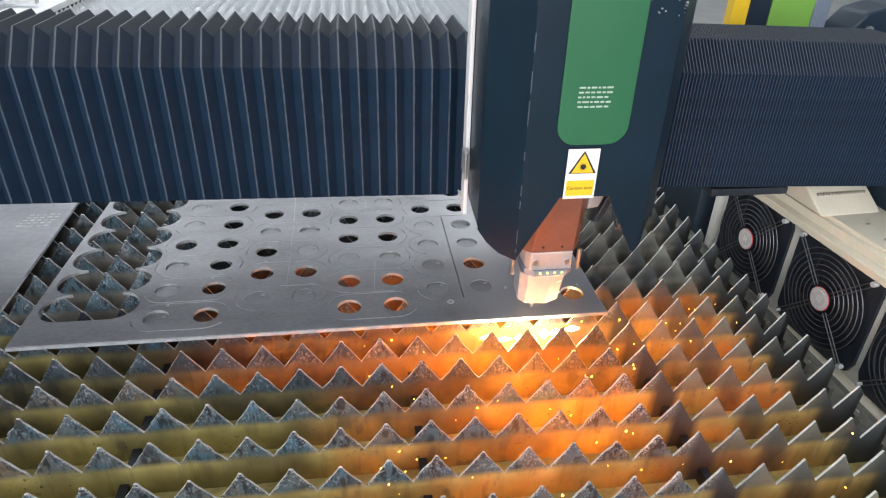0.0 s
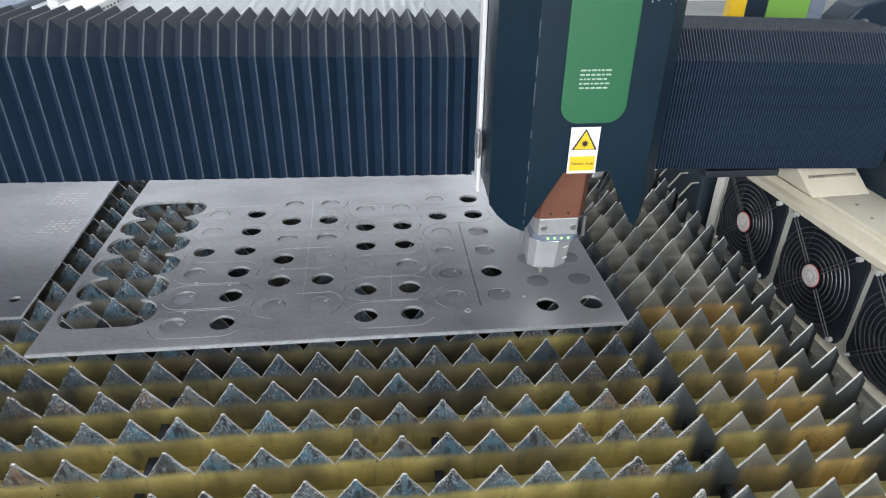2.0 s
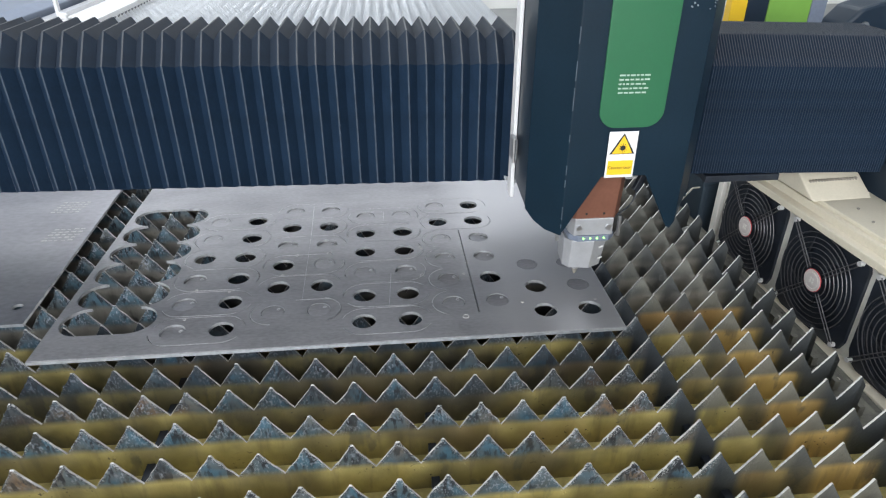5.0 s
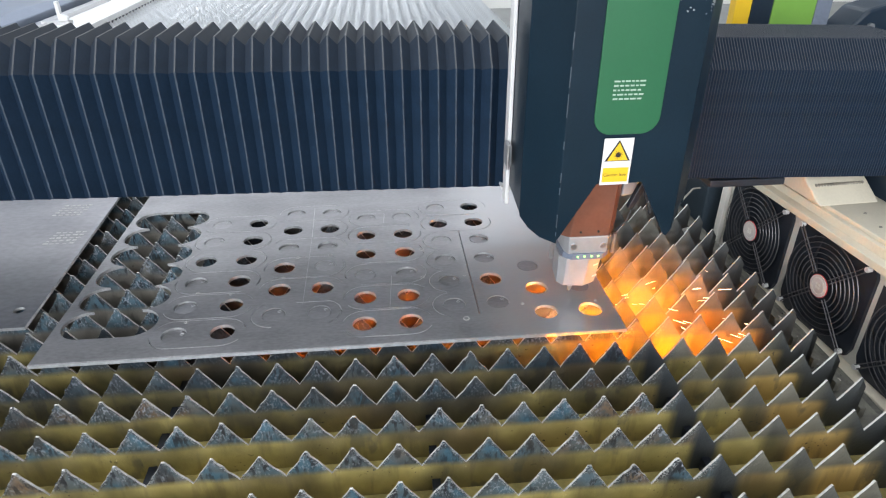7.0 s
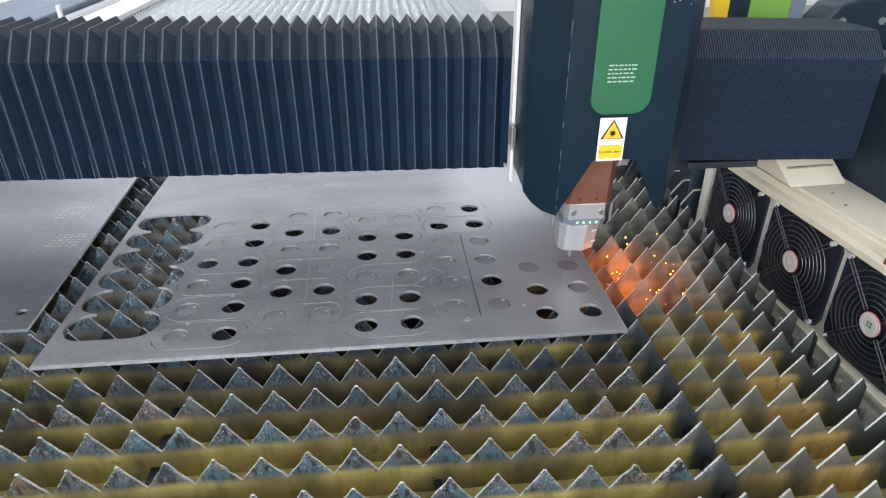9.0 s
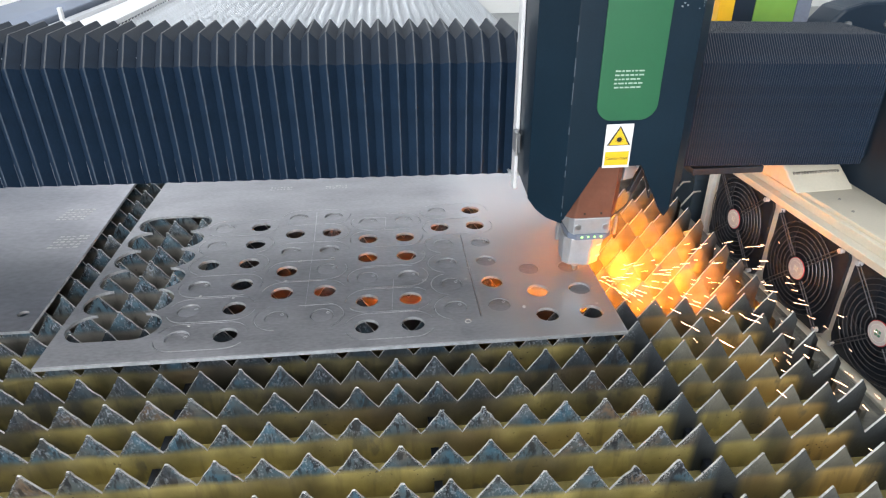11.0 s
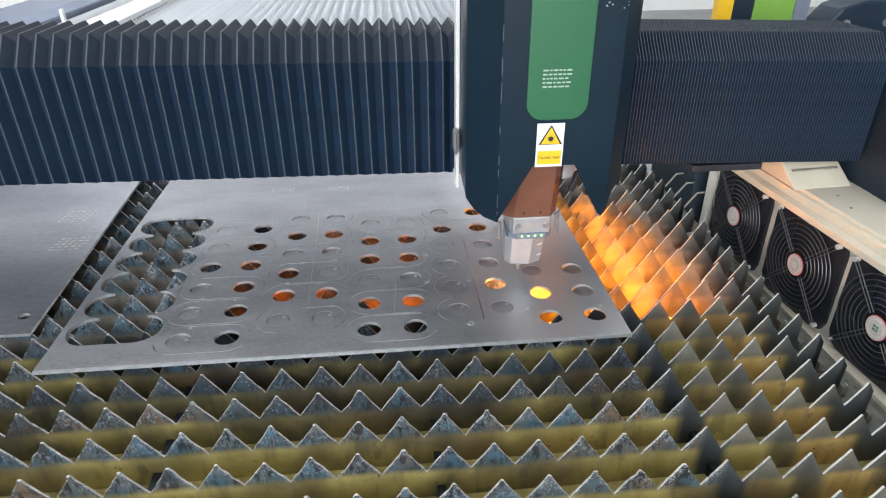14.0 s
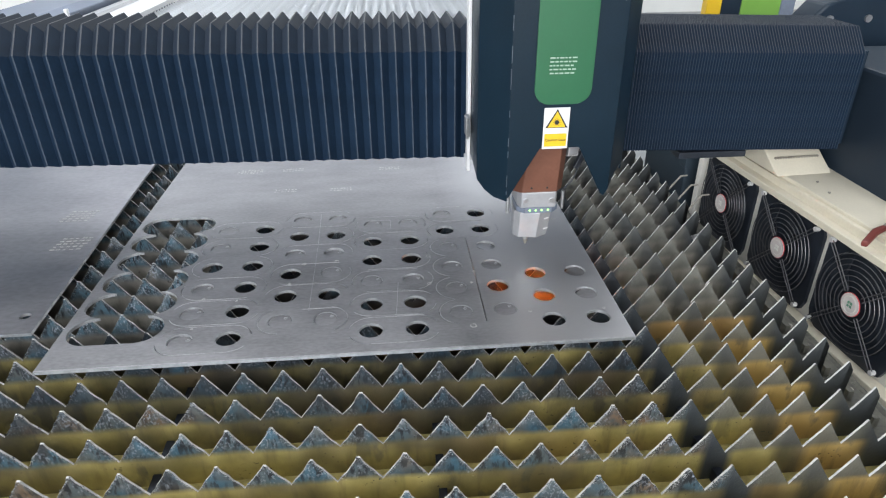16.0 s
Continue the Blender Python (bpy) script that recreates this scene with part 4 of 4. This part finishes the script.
# the cutting head inside the cover (moves up and down)
head = part("cutting_head", prism([(-0.020, -0.035), (0.050, -0.035), (0.066, -0.012), (0.066, 0.045), (-0.046, 0.045), (-0.046, -0.012)], 0.20, "z", 0.002), BROWN, carriage, "brown anodised cutting head body")
for v in head.data.vertices:
    v.co.x += 0.05 * (v.co.z) + (0.010 if v.co.z > 0.1 else 0) * (1 if v.co.x < 0.01 else 0)
    v.co.z += 0.132
for x in (-0.002, 0.030):
    part("socket_screw", cyl((x, -0.0365, 0.143), (x, -0.034, 0.143), 0.0022, 8), INK, head)
part("led_block", prism([(-0.021, -0.037), (0.049, -0.037), (0.055, -0.022), (0.055, 0.04), (-0.027, 0.04), (-0.027, -0.022)], 0.034, "z", 0.0018), GREY_ALU, head, "grey block with lit green lamps", at=pose(0, 0, 0.100))
part("led_strip", prism([(-0.014, -0.0400), (0.042, -0.0400), (0.056, -0.026), (0.056, 0.03), (-0.028, 0.03), (-0.028, -0.026)], 0.0115, "z", 0.001), RAIL_BLUE, head, at=pose(0, 0, 0.0895))
for i in range(4):
    part("led", cyl((-0.004 + i * 0.0125, -0.0412, 0.0962), (-0.004 + i * 0.0125, -0.0390, 0.0962), 0.0021, 10), LED_GREEN, head, "lit green lamp")
for x in (-0.013, 0.041):
    part("screw", cyl((x, -0.0395, 0.116), (x, -0.036, 0.116), 0.0055, 12), STEEL, head)
nb = prism([(-0.046, -0.018), (-0.034, -0.034), (0.010, -0.040), (0.040, -0.026), (0.046, 0.030), (-0.040, 0.034)], 0.058, "z", 0.0012)
for v in nb.verts:
    k = 1 - 0.10 * (1 - v.co.z / 0.058)
    v.co.x, v.co.y = v.co.x * k * 0.9 + 0.07 * v.co.z, v.co.y * k
nozzle_block = part("nozzle_block", nb, GREY_ALU, head, "pale grey faceted nozzle guard", at=pose(0.005, 0, 0.031))
for z in (0.020, 0.043):
    part("mark", box(-0.0055, 0.0055, -0.0006, 0.0004, -0.0014, 0.0014), WHITE, nozzle_block, at=pose(0.0285, -0.0332, z, 0, 0, 25))
part("nozzle", cyl((0, 0, 0.031), (0, 0, 0.012), 0.0085, 16, 0.006), STEEL, head, "small steel nozzle")
part("nozzle_tip", cyl((0, 0, 0.012), (0, 0, 0.0), 0.006, 16, 0.0022), RAIL, head)
part("side_pipe", cyl((-0.044, -0.012, 0.080), (-0.044, -0.012, 0.115), 0.004, 10), STEEL, head)
part("side_pipe", cyl((0.070, -0.012, 0.085), (0.070, -0.012, 0.125), 0.0035, 10), STEEL, head)
part("sensor", prism([(0.0, 0.0), (0.020, 0.004), (0.026, 0.022), (0.018, 0.046), (0.002, 0.050)], 0.024, "y", 0.003), GREY_ALU, head, "pale grey sensor housing", at=pose(0.073, -0.010, 0.196))
part("sensor_arm", prism([(0.0, 0.0), (0.010, -0.004), (0.034, 0.050), (0.022, 0.056)], 0.012, "y", 0.002), BLACK, head, at=pose(0.090, -0.004, 0.170))


def cable(name, pts, r, mat, parent):
    cu = bpy.data.curves.new(name, "CURVE")
    cu.dimensions, cu.bevel_depth, cu.bevel_resolution = "3D", r, 2
    sp = cu.splines.new("NURBS")
    sp.points.add(len(pts) - 1)
    for p, c in zip(sp.points, pts):
        p.co = (*c, 1)
    sp.use_endpoint_u, sp.order_u = True, 3
    tmp = bpy.data.objects.new(name, cu)
    scene.collection.objects.link(tmp)
    me = bpy.data.meshes.new_from_object(tmp.evaluated_get(bpy.context.evaluated_depsgraph_get()))
    bpy.data.objects.remove(tmp)
    me.materials.clear()
    me.materials.append(mat)
    return part(name, me, mat, parent)


cable("cable", [(0.066, 0.0, 0.12), (0.085, -0.005, 0.135), (0.100, 0.0, 0.16), (0.105, 0.02, 0.22), (0.10, 0.03, 0.30)], 0.0014, BLACK, head)
cable("cable", [(0.120, 0.02, 0.215), (0.128, 0.0, 0.17), (0.14, 0.0, 0.14), (0.132, 0.02, 0.30)], 0.0016, BLACK, head)

# pliers left on the cabinet lid (they ride with the gantry)
pl = thing("pliers", "red-handled pliers lying on the cream cabinet lid", "pliers")
PLIER_RED = material("red_rubber_grip", (0.15, 0.028, 0.022), 0.5, 0.0, 0.15, 60, 0.1)
for s in (-1, 1):
    grip = prism([(0.0, 0.004 * s), (0.03, 0.012 * s), (0.10, 0.020 * s), (0.10, 0.032 * s), (0.03, 0.026 * s), (0.0, 0.014 * s)], 0.012, "z", 0.003)
    part("handle", grip, PLIER_RED, pl, "red rubber grip")
part("jaw", prism([(0.0, 0.014), (-0.022, 0.011), (-0.055, 0.004), (-0.055, -0.004), (-0.022, -0.011), (0.0, -0.014)], 0.010, "z", 0.002), RAIL, pl, "dull steel jaws")
PLIERS = pose(1.551, -0.168, 0.092, 0, 0, 225)


# ---------------------------------------------------------------- sparks and molten spray
MOLTEN = glowing("molten_spray", (1.0, 0.25, 0.004), 560.0)
COOLING = glowing("cooling_spray", (1.0, 0.19, 0.010), 190.0)
GLINT = glowing("hot_glint", (1.0, 0.42, 0.06), 14.0)
WHITE_HOT = glowing("white_hot_metal", (1.0, 0.70, 0.38), 260.0)
SPARK = glowing("flying_spark", (1.0, 0.50, 0.30), 14.0)
FLASH = glowing("laser_flash", (0.20, 0.74, 1.0), 16.0)


def stream(seed, gaps, x0, x1, thick, fade):
    """Glowing metal thrown along the gaps between the slats in broken streams, thinning with distance."""
    rnd = random.Random(seed)
    verts, faces = [], []
    for g in range(gaps[0], gaps[1] + 1):
        x = x0
        while x < x1:
            n = rnd.uniform(0.008, 0.030)
            r = thick * rnd.uniform(0.5, 1.3) * math.exp(-(abs(x + n / 2) / fade[0]) ** 1.5 - (abs(g + 0.5) / fade[1]) ** 2)
            if r > 0.0003:
                y, z = STEP * g + rnd.uniform(0.010, 0.018), -0.080 + rnd.uniform(-0.008, 0.006)
                i = len(verts)
                verts += [(x, y, z), (x + n, y, z), (x + n / 2, y + r, z), (x + n / 2, y - r, z), (x + n / 2, y, z + r), (x + n / 2, y, z - r)]
                faces += [(i + a, i + e, i + d) for a in (0, 1) for e in (2, 3) for d in (4, 5)]
            x += n * rnd.uniform(0.9, 1.8)
    me = bpy.data.meshes.new("spray")
    me.from_pydata(verts, [], faces)
    return me


def spray(name, label, seed, gaps, x0, x1, thick, fade, mat):
    me = stream(seed, gaps, x0, x1, thick, fade)
    me.materials.append(mat)
    return tagged(new(name, me), label, "sparks", kind="stuff")


def streaks(name, label, seed, n, reach, turn, rise, mat, width=0.0004):
    """Thin rods thrown outwards from the origin; turn: the range of headings in degrees from +x, rise: of slopes."""
    rnd = random.Random(seed)
    verts, faces = [], []
    for _ in range(n):
        h = radians(rnd.uniform(*turn))
        d = Vector((math.cos(h), math.sin(h), rnd.uniform(*rise))).normalized()
        a = rnd.uniform(*reach)
        p, q = d * a, d * (a + rnd.uniform(0.006, 0.028))
        p.z, q.z = p.z - 0.35 * a * a, q.z - 0.35 * (a + 0.02) ** 2
        side = (q - p).cross(Vector((0, 0, 1))).normalized() * width * rnd.uniform(0.5, 1.3)
        up = Vector((0, 0, side.length))
        i = len(verts)
        for e in (p, q):
            verts += [tuple(e + side), tuple(e - side + up), tuple(e - side - up)]
        faces += [(i, i + 1, i + 4, i + 3), (i + 1, i + 2, i + 5, i + 4), (i + 2, i, i + 3, i + 5), (i, i + 2, i + 1), (i + 3, i + 4, i + 5)]
    me = bpy.data.meshes.new(name)
    me.from_pydata(verts, [], faces)
    me.materials.append(mat)
    return tagged(new(name, me), label, "sparks", kind="stuff")


right_spray = spray("molten_spray", "orange molten spray running between the bed slats", 5, (-2, 5), 0.03, 0.36, 0.0048, (0.27, 5.0), MOLTEN)
dim_spray = spray("cooling_spray", "dim red spray cooling between the bed slats", 15, (-1, 4), 0.03, 0.34, 0.0042, (0.30, 4.0), COOLING)
left_spray = spray("molten_spray", "orange molten spray under the cut sheet", 6, (-1, 5), -0.65, 0.03, 0.0022, (0.46, 5.0), COOLING)
front_spray = spray("molten_spray", "yellow molten spray before the sheet's near edge", 7, (-6, 1), -0.40, 0.40, 0.0016, (0.17, 3.2), MOLTEN)
hot_core = spray("molten_core", "white-hot metal under the nozzle", 9, (-1, 0), -0.04, 0.04, 0.0035, (0.05, 1.5), WHITE_HOT)
front_core = spray("molten_core", "white-hot metal at the sheet's near edge", 19, (0, 0), -0.10, 0.06, 0.012, (0.09, 1.5), WHITE_HOT)
embers = spray("ember", "few red embers left between the slats", 29, (-2, 0), -0.09, 0.10, 0.0017, (0.20, 3.0), COOLING)
near_spray = spray("molten_spray", "bright molten spray at the sheet's side edge", 25, (-2, 3), 0.03, 0.28, 0.0040, (0.26, 2.8), MOLTEN)
low_spray = spray("cooling_spray", "dim spray before the sheet's near edge", 35, (-4, -2), -0.12, 0.14, 0.0017, (0.13, 3.5), COOLING)
bursts = streaks("spark_burst", "burst of thin pink-white sparks over the slats", 3, 150, (0.02, 0.62), (-62, 22), (-0.06, 0.20), SPARK, 0.0003)
corner_burst = streaks("spark_burst", "short burst of orange sparks at the sheet's corner", 13, 70, (0.01, 0.14), (-60, 35), (-0.10, 0.22), SPARK, 0.00045)
few_sparks = streaks("stray_spark", "few stray orange sparks over the slats", 23, 22, (0.02, 0.30), (-45, 25), (-0.05, 0.10), SPARK, 0.00035)
pierce_burst = streaks("pierce_burst", "fan of thin red sparks over the sheet", 43, 240, (0.02, 0.55), (-10, 70), (0.02, 0.45), SPARK, 0.0004)
side_embers = spray("ember", "red embers beside the sheet between the slats", 53, (-2, 1), 0.06, 0.24, 0.0026, (0.22, 2.0), COOLING)
corner_spray = spray("molten_spray", "small molten spray at the sheet's corner", 61, (-2, 0), 0.03, 0.14, 0.0046, (0.16, 2.4), MOLTEN)
scatter_spray = spray("molten_spray", "thin orange spray scattered over the front slats", 67, (-6, 1), -0.34, 0.44, 0.0011, (0.40, 6.0), COOLING)


def glints(name, label, seed, n, area):
    """Small glowing points that draw the glints on the slats."""
    rnd = random.Random(seed)
    verts, faces = [], []
    for _ in range(n):
        x, y, z = rnd.uniform(*area[0]), rnd.uniform(*area[1]), rnd.uniform(-0.075, -0.025)
        q, i = rnd.uniform(0.0006, 0.0020), len(verts)
        verts += [(x - q, y, z), (x + q, y, z), (x, y - q, z), (x, y + q, z), (x, y, z - q * 1.5), (x, y, z + q * 1.5)]
        faces += [(i + a, i + e, i + d) for a in (0, 1) for e in (2, 3) for d in (4, 5)]
    me = bpy.data.meshes.new(name)
    me.from_pydata(verts, [], faces)
    me.materials.append(GLINT)
    return tagged(new(name, me), label, "sparks", kind="stuff")


front_glints = glints("hot_glint", "small glowing points for the glints on the front slats", 71, 90, ((-0.30, 0.42), (-0.40, 0.04)))
side_glints = glints("hot_glint", "small glowing points for the glints on the slats beside the sheet", 73, 60, ((0.05, 0.30), (-0.10, 0.16)))
flash = tagged(new("laser_flash", mesh_of("laser_flash", cyl((0, 0, 0.0002), (0, 0, 0.0052), 0.0066, 16, 0.0045), FLASH)), "blue-white flash under the nozzle tip", "laser light")


# ---------------------------------------------------------------- what moves
def at_time(t):
    """Carriage x, gantry y and nozzle height at a time."""
    for a, c in zip(TRAVEL, TRAVEL[1:]):
        if a[0] <= t <= c[0]:
            f = (t - a[0]) / (c[0] - a[0])
            return [u + (v - u) * f for u, v in zip(a[1:], c[1:])]
    return list(TRAVEL[-1][1:])


REST = -1.6


def shown(ob, spans, place, dz=0.0, hold=False):
    """Sparks: they rise into the bed when the cut begins and fall below the floor when it ends; held ones keep to the gaps between the slats."""
    e = 1 / FPS
    spans = [(round(a * FPS) / FPS, round(c * FPS) / FPS) for a, c in spans]
    rows = []
    if spans[0][0] > 0:
        x, y, z = place(0.0)
        rows += [(0.0, pose(x, y, REST)), (spans[0][0] - e, pose(x, y, REST))]
    for n, (a, c) in enumerate(spans):
        t = a
        while t < c - 1e-6:
            x, y, z = place(t)
            y = place(a + 0.1)[1] if hold else y
            rows.append((t, pose(x, y, z + dz)))
            t += 3 * e
        x, y, z = place(c)
        y = place(a + 0.1)[1] if hold else y
        rows += [(c, pose(x, y, z + dz)), (c + e, pose(x, y, REST))]
        if n + 1 < len(spans) or c < 15.5:
            nxt = spans[n + 1][0] if n + 1 < len(spans) else 16.0 + e
            x, y, z = place(min(nxt, 16.0))
            rows.append((nxt - e, pose(x, y, REST)))
    walk(ob, rows)


def motions():
    walk(gantry, [(t, pose(0, y, 0)) for t, x, y, z in TRAVEL])
    walk(pl, [(t, pose(0, y, 0) @ PLIERS) for t, x, y, z in TRAVEL])
    walk(carriage, [(t, pose(x, y, 0)) for t, x, y, z in TRAVEL])
    walk(head, [(t, pose(0, 0, z)) for t, x, y, z in TRAVEL])
    for i, f in enumerate(FOLDS_L):
        k = (i + 1 - N_STILL) / (N_LEFT - N_STILL)
        rows = []
        for t, x, y, z in TRAVEL:
            u = CLIP_X + (x + HEAD_L + 0.006 - CLIP_X) * k + 0.006 * math.sin(math.pi * k) if k > 0 else CLIP_X + (CLIP_X - LEFT_END) * k * (N_LEFT - N_STILL) / N_STILL
            rows.append((t, pose(u, 0, -0.0135 * u)))
        walk(f, rows)
    for i, f in enumerate(FOLDS_R):
        k = (i + 0.5) / N_RIGHT
        rows = []
        for t, x, y, z in TRAVEL:
            a = x + HEAD_R
            u = a + (RIGHT_END - a) * k
            rows.append((t, pose(u, 0, 0.0005 - 0.030 * (u - 0.76))))
        walk(f, rows)
    # discs drop out of their holes once cut through
    for (c, k), t in {("I", 0): 0.70, ("I", 1): 4.30, ("J", 1): 7.75, ("J", 2): 11.45, ("I", 2): 15.0, ("J", 0): -1}.items():
        ob = SLUGS[c, k]
        x, y, z = ob.location
        low = pose(x + 0.01, y, -0.13, 24, 10) if c == "I" or k == 0 else pose(x + 0.001, y, -0.0075, 9, -8)
        if t < 0:
            walk(ob, [(0, low), (16, low)])
        else:
            walk(ob, [(0, pose(x, y, z)), (t, pose(x, y, z)), (t + 0.15, low), (16, low)])

    def nozzle(t):
        x, y, z = at_time(t)
        k = round((y + 0.0254) / STEP - 0.5)
        return x, -0.0254 + STEP * k, 0.0

    def near_nozzle(t):
        x, y, z = at_time(t)
        return x, y, 0.0

    shown(front_spray, [(0.0, 0.68)], nozzle, hold=True)
    shown(scatter_spray, [(0.0, 0.68)], nozzle, hold=True)
    shown(front_glints, [(0.0, 0.72)], near_nozzle)
    shown(front_core, [(0.0, 0.6)], nozzle, 0.05, hold=True)
    shown(embers, [(0.7, 0.9), (3.78, 4.22), (12.3, 12.6), (12.9, 13.1), (15.1, 15.25), (15.85, 16.0)], nozzle, 0.01, hold=True)
    shown(side_embers, [(3.9, 4.22), (7.78, 7.92), (8.75, 9.2), (12.4, 12.6)], nozzle, 0.01, hold=True)
    shown(left_spray, [(0.0, 0.6), (2.72, 4.22), (6.35, 7.75), (9.95, 11.45), (13.45, 15.03)], nozzle, hold=True)
    shown(right_spray, [(3.1, 3.25), (9.95, 11.4), (13.56, 14.4)], nozzle, 0.018, hold=True)
    shown(near_spray, [(6.35, 7.25)], nozzle, 0.004, hold=True)
    shown(dim_spray, [(2.72, 3.12), (3.28, 3.75), (7.28, 7.4), (11.43, 11.6), (12.9, 13.1), (13.45, 13.54), (14.43, 15.1)], nozzle, hold=True)
    def before_edge(t):
        x, y, z = nozzle(t)
        return (x, y - 2 * STEP, -0.020) if t < 2 else (x, y, 0.0)

    def beside_edge(t):
        x, y, z = nozzle(t)
        return max(x, 0.965), y, 0.0

    shown(low_spray, [(0.72, 1.08), (3.75, 4.1), (7.3, 7.45)], before_edge, hold=True)
    shown(corner_spray, [(2.75, 3.12), (7.42, 7.75)], beside_edge, hold=True)
    shown(hot_core, [(2.72, 4.2), (6.35, 7.72), (9.95, 11.4), (13.45, 14.95)], nozzle, hold=True)
    shown(side_glints, [(2.75, 3.1), (6.38, 6.9), (7.45, 7.85), (8.9, 9.2), (11.25, 11.45), (13.55, 13.8)], near_nozzle)
    shown(pierce_burst, [(1.57, 1.7)], near_nozzle, 0.01)
    shown(bursts, [(6.38, 6.85), (10.9, 11.2), (13.58, 13.72)], lambda t: (1.0, at_time(t)[1], -0.02))
    shown(corner_burst, [(2.75, 3.12), (7.46, 7.8)], lambda t: (1.0, at_time(t)[1] - 0.03, -0.03))
    shown(few_sparks, [(3.1, 3.25), (6.9, 7.2), (8.78, 8.88), (11.25, 11.4), (13.75, 13.85)], lambda t: (1.0, at_time(t)[1], -0.03))
    shown(flash, [(0.2, 0.55), (1.55, 1.7), (3.95, 4.1), (7.35, 7.65), (12.9, 13.1), (14.35, 14.85)], near_nozzle)


motions()
